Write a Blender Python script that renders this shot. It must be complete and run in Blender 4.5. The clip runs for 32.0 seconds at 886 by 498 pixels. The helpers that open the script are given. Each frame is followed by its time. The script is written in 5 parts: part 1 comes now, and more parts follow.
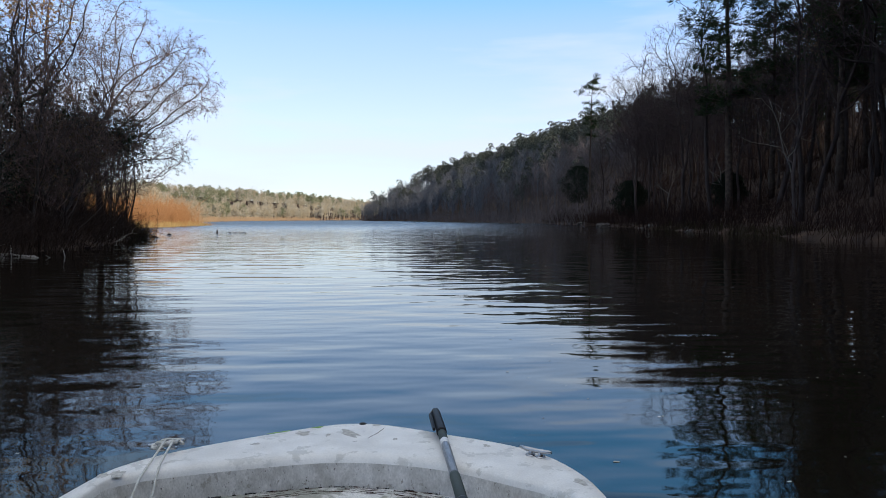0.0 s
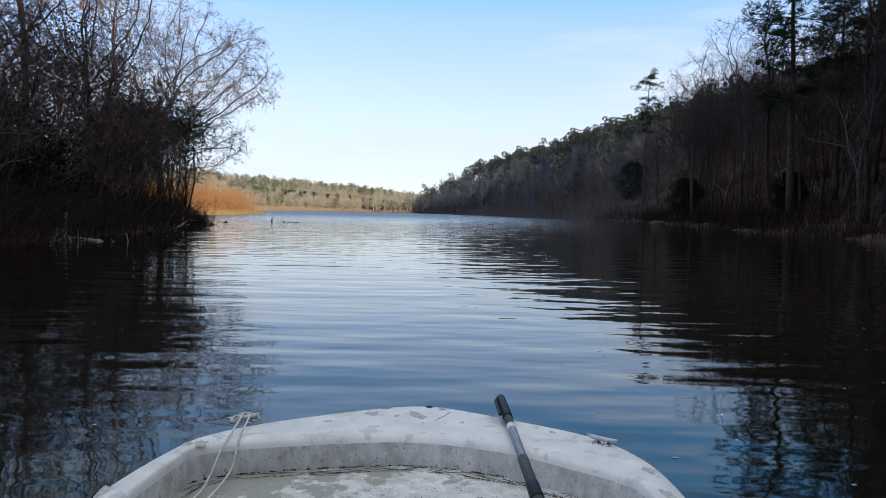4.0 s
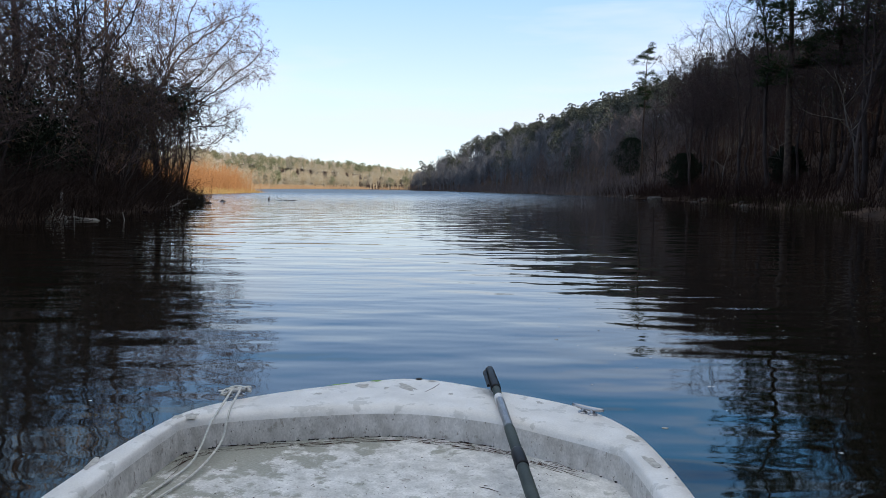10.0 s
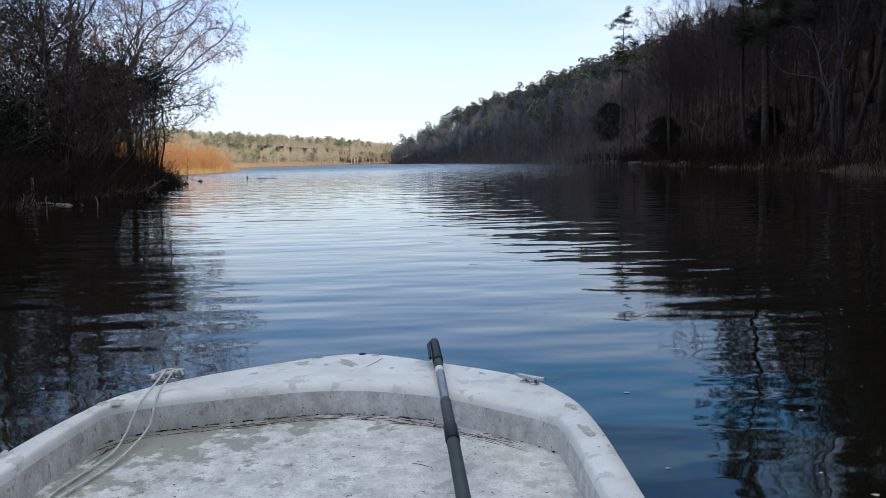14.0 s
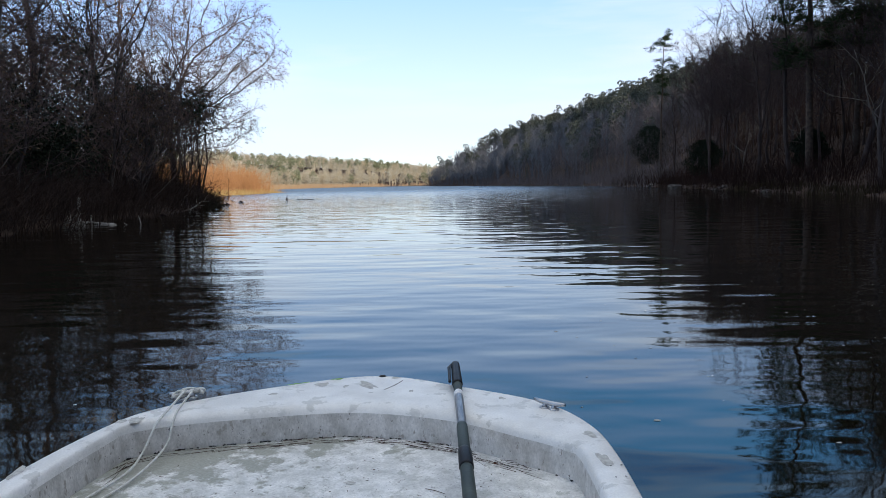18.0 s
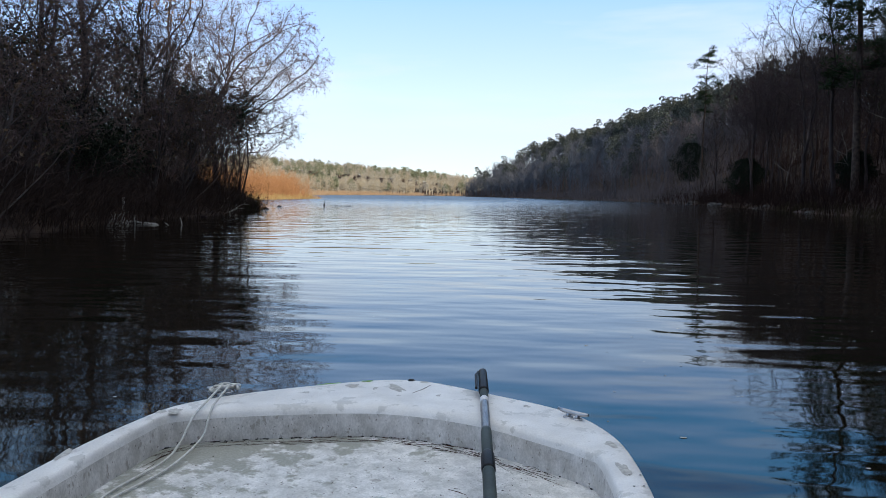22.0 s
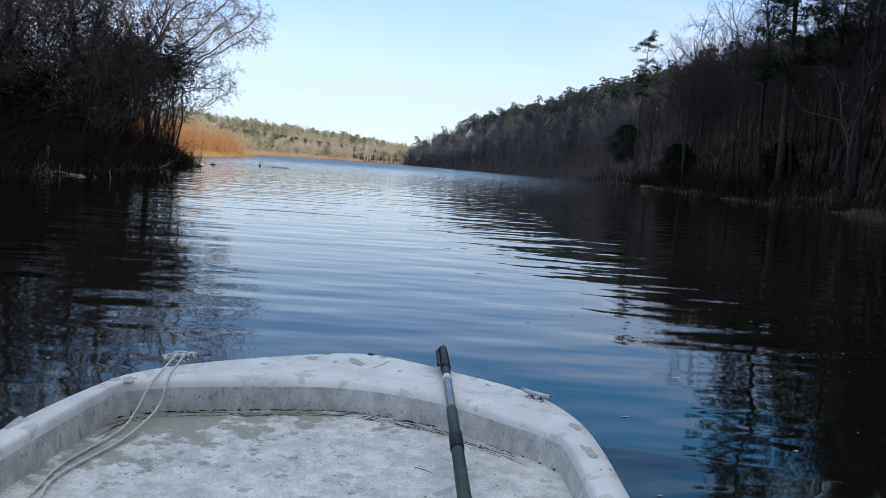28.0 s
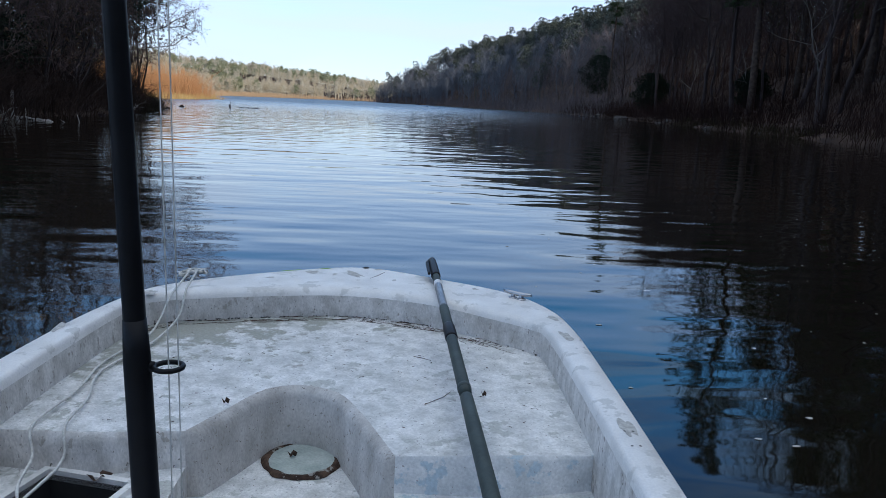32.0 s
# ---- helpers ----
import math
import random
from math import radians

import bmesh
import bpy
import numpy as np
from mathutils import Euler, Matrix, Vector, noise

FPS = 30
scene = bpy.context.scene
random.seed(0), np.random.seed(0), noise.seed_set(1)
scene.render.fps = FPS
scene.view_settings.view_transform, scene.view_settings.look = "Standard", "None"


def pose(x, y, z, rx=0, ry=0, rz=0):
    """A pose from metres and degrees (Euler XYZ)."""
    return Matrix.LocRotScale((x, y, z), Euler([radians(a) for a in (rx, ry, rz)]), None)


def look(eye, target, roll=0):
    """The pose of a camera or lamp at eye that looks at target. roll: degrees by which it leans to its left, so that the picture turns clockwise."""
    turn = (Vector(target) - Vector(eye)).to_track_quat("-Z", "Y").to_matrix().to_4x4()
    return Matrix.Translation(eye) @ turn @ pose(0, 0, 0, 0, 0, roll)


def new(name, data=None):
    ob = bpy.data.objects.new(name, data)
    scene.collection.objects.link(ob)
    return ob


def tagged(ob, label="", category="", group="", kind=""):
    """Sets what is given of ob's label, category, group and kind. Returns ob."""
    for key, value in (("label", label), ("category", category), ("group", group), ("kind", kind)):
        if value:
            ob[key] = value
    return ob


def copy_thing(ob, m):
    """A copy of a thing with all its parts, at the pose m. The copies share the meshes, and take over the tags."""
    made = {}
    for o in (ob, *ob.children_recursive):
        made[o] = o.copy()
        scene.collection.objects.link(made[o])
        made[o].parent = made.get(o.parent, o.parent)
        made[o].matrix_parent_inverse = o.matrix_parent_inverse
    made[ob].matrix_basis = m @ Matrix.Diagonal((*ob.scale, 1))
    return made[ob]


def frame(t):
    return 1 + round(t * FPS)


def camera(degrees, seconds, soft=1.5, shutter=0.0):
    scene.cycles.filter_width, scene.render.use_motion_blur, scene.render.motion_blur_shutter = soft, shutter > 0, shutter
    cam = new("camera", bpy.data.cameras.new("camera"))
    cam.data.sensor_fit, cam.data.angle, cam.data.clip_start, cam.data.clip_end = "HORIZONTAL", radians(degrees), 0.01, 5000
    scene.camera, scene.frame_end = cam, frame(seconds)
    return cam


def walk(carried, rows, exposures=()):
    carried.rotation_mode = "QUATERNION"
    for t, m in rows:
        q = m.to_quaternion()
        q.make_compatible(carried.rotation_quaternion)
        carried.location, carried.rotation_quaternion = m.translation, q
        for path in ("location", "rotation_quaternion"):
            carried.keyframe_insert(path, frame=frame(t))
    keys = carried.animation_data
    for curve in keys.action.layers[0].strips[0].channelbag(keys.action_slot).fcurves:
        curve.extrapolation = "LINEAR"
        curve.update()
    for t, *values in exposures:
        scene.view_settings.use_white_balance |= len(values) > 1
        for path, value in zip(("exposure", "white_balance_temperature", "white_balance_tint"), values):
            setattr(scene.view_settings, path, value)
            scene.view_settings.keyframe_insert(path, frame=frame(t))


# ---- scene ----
cam = camera(61.77, 32.0, soft=0.85)
# seconds, x, y, z, yaw, pitch, roll of the camera held in the boat
PATH = [
    (0.0, -0.119, -0.027, 0.961, -4.35, -2.36, -0.09),
    (0.5, -0.131, -0.037, 0.961, -3.02, -2.49, 0.60),
    (1.0, -0.132, -0.037, 0.949, -2.70, -3.96, 3.27),
    (1.5, -0.166, -0.039, 0.944, -3.66, -3.55, 5.95),
    (2.0, -0.163, -0.051, 0.947, -2.74, -2.84, 3.74),
    (2.5, -0.164, -0.068, 0.951, -1.18, -2.52, 2.87),
    (3.0, -0.164, -0.070, 0.953, -0.88, -2.71, 1.92),
    (3.5, -0.168, -0.063, 0.948, -0.54, -2.84, 1.16),
    (5.5, -0.188, -0.073, 0.950, -0.50, -3.51, 1.43),
    (6.0, -0.188, -0.064, 0.938, -2.81, -4.65, 2.82),
    (6.5, -0.188, -0.072, 0.946, -2.05, -4.65, 1.98),
    (7.0, -0.181, -0.069, 0.941, -2.41, -4.84, 2.48),
    (7.5, -0.181, -0.083, 0.938, -0.49, -4.90, 2.19),
    (8.0, -0.177, -0.091, 0.940, -0.84, -5.30, 0.79),
    (8.5, -0.178, -0.082, 0.940, -1.48, -4.92, 0.93),
    (9.0, -0.167, -0.081, 0.943, -0.73, -4.41, 1.11),
    (9.5, -0.158, -0.077, 0.944, -0.58, -4.31, 0.88),
    (10.0, -0.148, -0.073, 0.939, -0.70, -4.65, 0.76),
    (10.5, -0.134, -0.075, 0.942, -0.36, -4.56, 0.56),
    (11.0, -0.116, -0.074, 0.940, -0.08, -4.27, -0.14),
    (11.5, -0.098, -0.064, 0.939, 0.16, -4.37, -0.96),
    (12.0, -0.085, -0.051, 0.935, -1.48, -5.08, -0.94),
    (12.5, -0.075, -0.051, 0.939, -1.57, -5.05, -0.76),
    (13.0, -0.054, -0.038, 0.933, -0.66, -5.61, -2.43),
    (13.5, -0.039, -0.022, 0.928, -2.07, -6.56, -1.46),
    (15.5, -0.001, 0.003, 0.916, -0.63, -6.94, 0.06),
    (16.0, 0.000, -0.000, 0.914, 0.00, -6.22, -0.31),
    (16.5, 0.005, -0.000, 0.918, 0.01, -6.12, -0.23),
    (17.0, 0.009, 0.003, 0.918, 0.71, -5.67, -0.29),
    (17.5, 0.011, 0.004, 0.921, 0.72, -5.33, -0.92),
    (18.0, 0.014, 0.004, 0.922, 0.93, -5.03, -0.99),
    (18.5, 0.013, 0.008, 0.922, 1.03, -5.00, -0.97),
    (19.0, 0.009, 0.005, 0.920, 1.08, -5.03, -0.82),
    (19.5, 0.010, 0.000, 0.920, 1.00, -4.88, -0.54),
    (20.0, 0.006, -0.006, 0.924, 1.40, -4.78, -0.60),
    (20.5, 0.005, -0.006, 0.923, 1.57, -4.85, -0.58),
    (21.0, 0.005, -0.017, 0.923, 2.22, -4.77, -0.44),
    (21.5, 0.016, -0.028, 0.929, 4.07, -4.13, -1.36),
    (22.0, 0.023, -0.048, 0.923, 3.61, -4.23, 0.81),
    (22.5, 0.030, -0.050, 0.917, 2.07, -3.52, 1.64),
    (23.0, 0.004, -0.059, 0.935, 3.75, -4.37, 1.18),
    (23.5, 0.006, -0.055, 0.935, 3.60, -4.48, -1.04),
    (24.0, 0.001, -0.057, 0.936, 3.95, -4.56, -0.49),
    (24.5, -0.003, -0.068, 0.940, 3.48, -4.32, -0.49),
    (26.5, -0.037, -0.048, 0.944, 3.32, -4.83, 1.42),
    (27.0, -0.062, -0.074, 0.957, 5.16, -4.53, 2.10),
    (27.5, -0.069, -0.041, 0.946, 4.70, -5.14, 1.74),
    (28.0, -0.063, -0.034, 0.937, -1.56, -6.40, 4.12),
    (28.5, -0.070, -0.029, 0.936, 0.13, -8.02, 3.01),
    (29.0, -0.053, -0.022, 0.936, -2.85, -7.74, 0.77),
    (29.5, -0.050, -0.021, 0.927, -5.15, -9.14, 3.15),
    (30.0, -0.057, -0.032, 0.934, -3.01, -8.57, 2.56),
    (30.5, -0.063, -0.041, 0.936, -1.64, -7.89, 2.98),
    (31.0, -0.065, -0.049, 0.925, 0.86, -9.70, 3.53),
    (31.5, -0.076, -0.104, 0.923, -1.32, -9.95, 2.10),
    (32.0, -0.098, -0.216, 0.903, -3.69, -11.12, 2.66),
]


def aim(x, y, z, yaw, pitch, roll):
    a, p = radians(yaw), radians(pitch)
    return look((x, y, z), (x - math.sin(a) * math.cos(p), y + math.cos(a) * math.cos(p), z + math.sin(p)), roll)


walk(cam, [(row[0], aim(*row[1:])) for row in PATH], exposures=[(0.0, -0.08, 6250, 9), (12.0, 0.02, 6250, 9), (15.0, 0.06, 6200, 9), (19.0, 0.06, 6100, 9), (24.0, -0.03, 6050, 9), (28.0, -0.07, 5850, 8), (32.0, -0.06, 5600, 8)])

# ---- world and sun ----
SUN_DIR = Vector((0.50, -0.83, 0.285)).normalized()   # towards the sun
world = bpy.data.worlds.new("world")
scene.world = world
world.use_nodes = True
wn = world.node_tree.nodes
wl = world.node_tree.links
wn.clear()
w_out = wn.new("ShaderNodeOutputWorld")
w_bg = wn.new("ShaderNodeBackground")
w_sky = wn.new("ShaderNodeTexSky")
w_sky.sky_type = "NISHITA"
w_sky.sun_disc = False
w_sky.sun_elevation = math.asin(SUN_DIR.z)
w_sky.sun_rotation = math.atan2(SUN_DIR.x, SUN_DIR.y)
w_sky.air_density, w_sky.dust_density, w_sky.ozone_density = 1.0, 0.15, 3.0
w_bg.inputs["Strength"].default_value = 0.24
# thin high cloud, stretched along the horizon
w_tc = wn.new("ShaderNodeTexCoord")
w_map = wn.new("ShaderNodeMapping")
w_map.inputs["Scale"].default_value = (1.6, 1.6, 11.0)
w_noise = wn.new("ShaderNodeTexNoise")
w_noise.inputs["Scale"].default_value = 1.6
w_noise.inputs["Detail"].default_value = 5.0
w_ramp = wn.new("ShaderNodeValToRGB")
w_ramp.color_ramp.elements[0].position = 0.45
w_ramp.color_ramp.elements[1].position = 0.85
w_ramp.color_ramp.elements[0].color = (0.80, 0.80, 0.80, 1)
w_ramp.color_ramp.elements[1].color = (0.97, 0.97, 0.97, 1)
w_mix = wn.new("ShaderNodeMix")
w_mix.data_type = "RGBA"
# the veil is whiter low down and bluer higher up
w_sep = wn.new("ShaderNodeSeparateXYZ")
w_veil = wn.new("ShaderNodeValToRGB")
for place_, tone in ((0.0, (0.735, 0.755, 0.80, 1)), (0.13, (0.675, 0.765, 0.95, 1)), (0.24, (0.445, 0.635, 1.0, 1)), (0.32, (0.155, 0.525, 1.0, 1)), (0.41, (0.13, 0.335, 0.74, 1)), (0.62, (0.12, 0.165, 0.31, 1))):
    stop = w_veil.color_ramp.elements[0] if place_ == 0 else w_veil.color_ramp.elements.new(place_)
    stop.position, stop.color = place_, tone
# near-white zenith, never in view, added to light the boat
w_veil.color_ramp.elements[-1].position = 0.77
w_veil.color_ramp.elements[-1].color = (0.98, 0.98, 0.96, 1)
w_gain = wn.new("ShaderNodeVectorMath")
w_gain.operation = "SCALE"
w_gain.inputs["Scale"].default_value = 4.9
wl.new(w_tc.outputs["Generated"], w_sep.inputs["Vector"])
wl.new(w_sep.outputs["Z"], w_veil.inputs["Fac"])
wl.new(w_veil.outputs["Color"], w_gain.inputs[0])
wl.new(w_gain.outputs["Vector"], w_mix.inputs["B"])
wl.new(w_tc.outputs["Generated"], w_map.inputs["Vector"])
wl.new(w_map.outputs["Vector"], w_noise.inputs["Vector"])
wl.new(w_noise.outputs["Fac"], w_ramp.inputs["Fac"])
wl.new(w_ramp.outputs["Color"], w_mix.inputs["Factor"])
wl.new(w_sky.outputs["Color"], w_mix.inputs["A"])
# soft streaks of white cloud
w_streak = wn.new("ShaderNodeValToRGB")
w_streak.color_ramp.elements[0].position, w_streak.color_ramp.elements[1].position = 0.44, 0.66
w_streak.color_ramp.elements[0].color, w_streak.color_ramp.elements[1].color = (0, 0, 0, 1), (0.65, 0.65, 0.65, 1)
w_cloud = wn.new("ShaderNodeMix")
w_cloud.data_type = "RGBA"
w_cloud.inputs["B"].default_value = (3.9, 4.1, 4.4, 1)
wl.new(w_noise.outputs["Fac"], w_streak.inputs["Fac"])
wl.new(w_streak.outputs["Color"], w_cloud.inputs["Factor"])
wl.new(w_mix.outputs["Result"], w_cloud.inputs["A"])
wl.new(w_cloud.outputs["Result"], w_bg.inputs["Color"])
wl.new(w_bg.outputs["Background"], w_out.inputs["Surface"])

sun_data = bpy.data.lights.new("sun", "SUN")
sun_data.energy, sun_data.angle, sun_data.color = 4.0, radians(0.6), (1.0, 0.83, 0.62)
sun = new("sun", sun_data)
sun.matrix_world = look(SUN_DIR * 300, (0, 0, 0))


# ---- materials ----
def mat(name, c1, c2, size=0.1, rough=0.8, bump=0.3, fine=None, wear=None, spread=0.0, metal=0.0, stretch=(1, 1, 1), lo=0.35, hi=0.65, specks=None, grain=(0.72, 1.22), sheen=0.5, drawn=(1, 1, 1), stain=None):
    """Two-scale procedural material: c1 to c2 by noise of the given size, fine grain, per-object spread, and patches of wear=(colour, size, threshold)."""
    m = bpy.data.materials.new(name)
    m.use_nodes = True
    nt = m.node_tree
    n, l = nt.nodes, nt.links
    b = n["Principled BSDF"]
    b.inputs["Roughness"].default_value = rough
    b.inputs["Metallic"].default_value = metal
    b.inputs["Specular IOR Level"].default_value = sheen
    tc = n.new("ShaderNodeTexCoord")
    mp = n.new("ShaderNodeMapping")
    mp.inputs["Scale"].default_value = stretch
    l.new(tc.outputs["Object"], mp.inputs["Vector"])
    big = n.new("ShaderNodeTexNoise")
    big.inputs["Scale"].default_value = 1.0 / size
    big.inputs["Detail"].default_value = 6.0
    l.new(mp.outputs["Vector"], big.inputs["Vector"])
    ramp = n.new("ShaderNodeValToRGB")
    ramp.color_ramp.elements[0].position, ramp.color_ramp.elements[1].position = lo, hi
    ramp.color_ramp.elements[0].color, ramp.color_ramp.elements[1].color = (*c1, 1), (*c2, 1)
    l.new(big.outputs["Fac"], ramp.inputs["Fac"])
    col = ramp.outputs["Color"]
    small = n.new("ShaderNodeTexNoise")
    small.inputs["Scale"].default_value = 1.0 / (fine or size / 8)
    small.inputs["Detail"].default_value = 4.0
    l.new(mp.outputs["Vector"], small.inputs["Vector"])
    for wcol, wsize, thr in [w for w in (wear, specks) if w]:
        wn_ = n.new("ShaderNodeTexNoise")
        wn_.inputs["Scale"].default_value = 1.0 / wsize
        wn_.inputs["Detail"].default_value = 9.0
        wn_.inputs["Roughness"].default_value = 0.62
        wm = n.new("ShaderNodeMapping")
        wm.inputs["Scale"].default_value = drawn
        l.new(tc.outputs["Object"], wm.inputs["Vector"])
        l.new(wm.outputs["Vector"], wn_.inputs["Vector"])
        wr = n.new("ShaderNodeValToRGB")
        wr.color_ramp.elements[0].position, wr.color_ramp.elements[1].position = thr, thr + 0.035
        wr.color_ramp.elements[0].color, wr.color_ramp.elements[1].color = (0, 0, 0, 1), (1, 1, 1, 1)
        l.new(wn_.outputs["Fac"], wr.inputs["Fac"])
        mx = n.new("ShaderNodeMix")
        mx.data_type = "RGBA"
        mx.inputs["B"].default_value = (*wcol, 1)
        l.new(wr.outputs["Color"], mx.inputs["Factor"])
        l.new(col, mx.inputs["A"])
        col = mx.outputs["Result"]
    if stain:
        # a broken stain that grows thicker along one direction: colour, grain size, threshold, direction
        lean = n.new("ShaderNodeVectorMath")
        lean.operation = "DOT_PRODUCT"
        lean.inputs[1].default_value = stain[3]
        l.new(tc.outputs["Object"], lean.inputs[0])
        sn = n.new("ShaderNodeTexNoise")
        sn.inputs["Scale"].default_value = 1.0 / stain[1]
        sn.inputs["Detail"].default_value = 10.0
        sn.inputs["Roughness"].default_value = 0.72
        l.new(tc.outputs["Object"], sn.inputs["Vector"])
        both = n.new("ShaderNodeMath")
        l.new(lean.outputs["Value"], both.inputs[0])
        l.new(sn.outputs["Fac"], both.inputs[1])
        sr = n.new("ShaderNodeMapRange")
        sr.inputs["From Min"].default_value, sr.inputs["From Max"].default_value = stain[2] - 0.03, stain[2] + 0.05
        l.new(both.outputs["Value"], sr.inputs["Value"])
        sm = n.new("ShaderNodeMix")
        sm.data_type = "RGBA"
        sm.inputs["B"].default_value = (*stain[0], 1)
        l.new(sr.outputs["Result"], sm.inputs["Factor"])
        l.new(col, sm.inputs["A"])
        col = sm.outputs["Result"]
    gr = n.new("ShaderNodeMapRange")
    gr.inputs["To Min"].default_value, gr.inputs["To Max"].default_value = grain
    l.new(small.outputs["Fac"], gr.inputs["Value"])
    val = gr.outputs["Result"]
    if spread:
        oi = n.new("ShaderNodeObjectInfo")
        sp = n.new("ShaderNodeMapRange")
        sp.inputs["To Min"].default_value, sp.inputs["To Max"].default_value = 1 - spread, 1 + spread
        l.new(oi.outputs["Random"], sp.inputs["Value"])
        mu = n.new("ShaderNodeMath")
        mu.operation = "MULTIPLY"
        l.new(val, mu.inputs[0])
        l.new(sp.outputs["Result"], mu.inputs[1])
        val = mu.outputs["Value"]
    hs = n.new("ShaderNodeHueSaturation")
    l.new(col, hs.inputs["Color"])
    l.new(val, hs.inputs["Value"])
    l.new(hs.outputs["Color"], b.inputs["Base Color"])
    if bump:
        bp = n.new("ShaderNodeBump")
        bp.inputs["Strength"].default_value = bump
        bp.inputs["Distance"].default_value = (fine or size / 8)
        l.new(small.outputs["Fac"], bp.inputs["Height"])
        l.new(bp.outputs["Normal"], b.inputs["Normal"])
    return m


def island_mat(name, stops, rough=0.85):
    """Leaf and needle material: each loose piece takes its own tone out of the stops."""
    m = bpy.data.materials.new(name)
    m.use_nodes = True
    n, l = m.node_tree.nodes, m.node_tree.links
    b = n["Principled BSDF"]
    b.inputs["Roughness"].default_value = rough
    b.inputs["Specular IOR Level"].default_value = 0.08
    g = n.new("ShaderNodeNewGeometry")
    r = n.new("ShaderNodeValToRGB")
    while len(r.color_ramp.elements) < len(stops):
        r.color_ramp.elements.new(0.5)
    for k, c in enumerate(stops):
        r.color_ramp.elements[k].position = k / (len(stops) - 1)
        r.color_ramp.elements[k].color = (*c, 1)
    l.new(g.outputs["Random Per Island"], r.inputs["Fac"])
    l.new(r.outputs["Color"], b.inputs["Base Color"])
    return m


M_BARK = mat("bark", (0.034, 0.026, 0.025), (0.066, 0.052, 0.049), 0.3, 0.9, 0.6, spread=0.3, stretch=(1, 1, 0.3), sheen=0.1)
M_PALE_BARK = mat("pale_bark", (0.10, 0.09, 0.08), (0.052, 0.045, 0.041), 0.4, 0.9, 0.5, spread=0.2, sheen=0.1)
M_DEAD_BARK = mat("bleached_bark", (0.20, 0.18, 0.16), (0.11, 0.098, 0.09), 0.3, 0.9, 0.4, sheen=0.1)
M_TWIG = mat("twig", (0.042, 0.029, 0.030), (0.070, 0.050, 0.050), 0.6, 0.9, 0.0, spread=0.25, sheen=0.1)
M_PINE_BARK = mat("pine_bark", (0.04, 0.030, 0.025), (0.085, 0.062, 0.050), 0.25, 0.9, 0.6, spread=0.2, sheen=0.1)
M_NEEDLE = island_mat("pine_needles", [(0.016, 0.030, 0.015), (0.028, 0.045, 0.021), (0.045, 0.062, 0.028)])
M_EVERGREEN = island_mat("evergreen_leaves", [(0.008, 0.012, 0.009), (0.013, 0.019, 0.013), (0.024, 0.031, 0.018)])
# brighter copies for the left bank: light put into bark, twig and leaf colour
M_BRIGHT_BARK = mat("brightened_bark", (0.062, 0.050, 0.047), (0.125, 0.102, 0.093), 0.3, 0.9, 0.6, spread=0.3, stretch=(1, 1, 0.3), sheen=0.1)
M_BRIGHT_TWIG = mat("brightened_twig", (0.118, 0.079, 0.072), (0.190, 0.130, 0.116), 0.6, 0.9, 0.0, spread=0.25, sheen=0.1)
M_BRIGHT_EVERGREEN = island_mat("brightened_evergreen", [(0.020, 0.027, 0.019), (0.032, 0.042, 0.027), (0.055, 0.066, 0.039)])
M_TAN_LEAF = island_mat("dry_leaves", [(0.10, 0.066, 0.042), (0.16, 0.10, 0.058), (0.12, 0.085, 0.052), (0.08, 0.075, 0.042)])
M_ORANGE_LEAF = island_mat("orange_leaves", [(0.34, 0.17, 0.06), (0.45, 0.27, 0.09), (0.30, 0.18, 0.07)])
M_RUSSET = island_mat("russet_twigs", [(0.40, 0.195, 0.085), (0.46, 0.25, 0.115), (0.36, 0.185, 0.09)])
M_TAN_SCRUB = island_mat("tan_scrub", [(0.42, 0.30, 0.19), (0.48, 0.35, 0.22), (0.40, 0.27, 0.17)])
M_REED = island_mat("dry_reed", [(0.42, 0.30, 0.13), (0.55, 0.40, 0.18), (0.36, 0.25, 0.11)])
M_SEDGE = island_mat("dull_sedge", [(0.026, 0.022, 0.013), (0.040, 0.034, 0.018), (0.052, 0.040, 0.022)])
M_DARK_SEDGE = island_mat("dark_sedge", [(0.04, 0.034, 0.024), (0.06, 0.050, 0.034), (0.08, 0.065, 0.043)])
M_BROWN_BRUSH = island_mat("brown_brush", [(0.030, 0.021, 0.018), (0.047, 0.032, 0.026), (0.080, 0.052, 0.039)])
# same woods darkest near, paler and bluer far: haze put into the colours
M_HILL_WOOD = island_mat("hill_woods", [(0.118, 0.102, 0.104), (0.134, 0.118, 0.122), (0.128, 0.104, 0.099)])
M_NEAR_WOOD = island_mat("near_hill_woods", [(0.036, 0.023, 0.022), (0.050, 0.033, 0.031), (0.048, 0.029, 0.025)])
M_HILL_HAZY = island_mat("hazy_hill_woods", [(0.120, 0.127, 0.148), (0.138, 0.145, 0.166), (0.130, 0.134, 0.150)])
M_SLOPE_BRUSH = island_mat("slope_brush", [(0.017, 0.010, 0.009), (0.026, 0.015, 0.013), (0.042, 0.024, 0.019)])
M_GROUND = mat("leaf_litter_ground", (0.034, 0.024, 0.020), (0.080, 0.052, 0.037), 1.2, 0.95, 0.6, fine=0.08, sheen=0.1)
M_ROCK = mat("shore_rock", (0.045, 0.041, 0.037), (0.10, 0.09, 0.08), 0.4, 0.85, 0.6, spread=0.2, sheen=0.1)
M_DRIFT = mat("drift_wood", (0.30, 0.27, 0.235), (0.50, 0.46, 0.41), 0.2, 0.85, 0.5, stretch=(1, 1, 0.3))


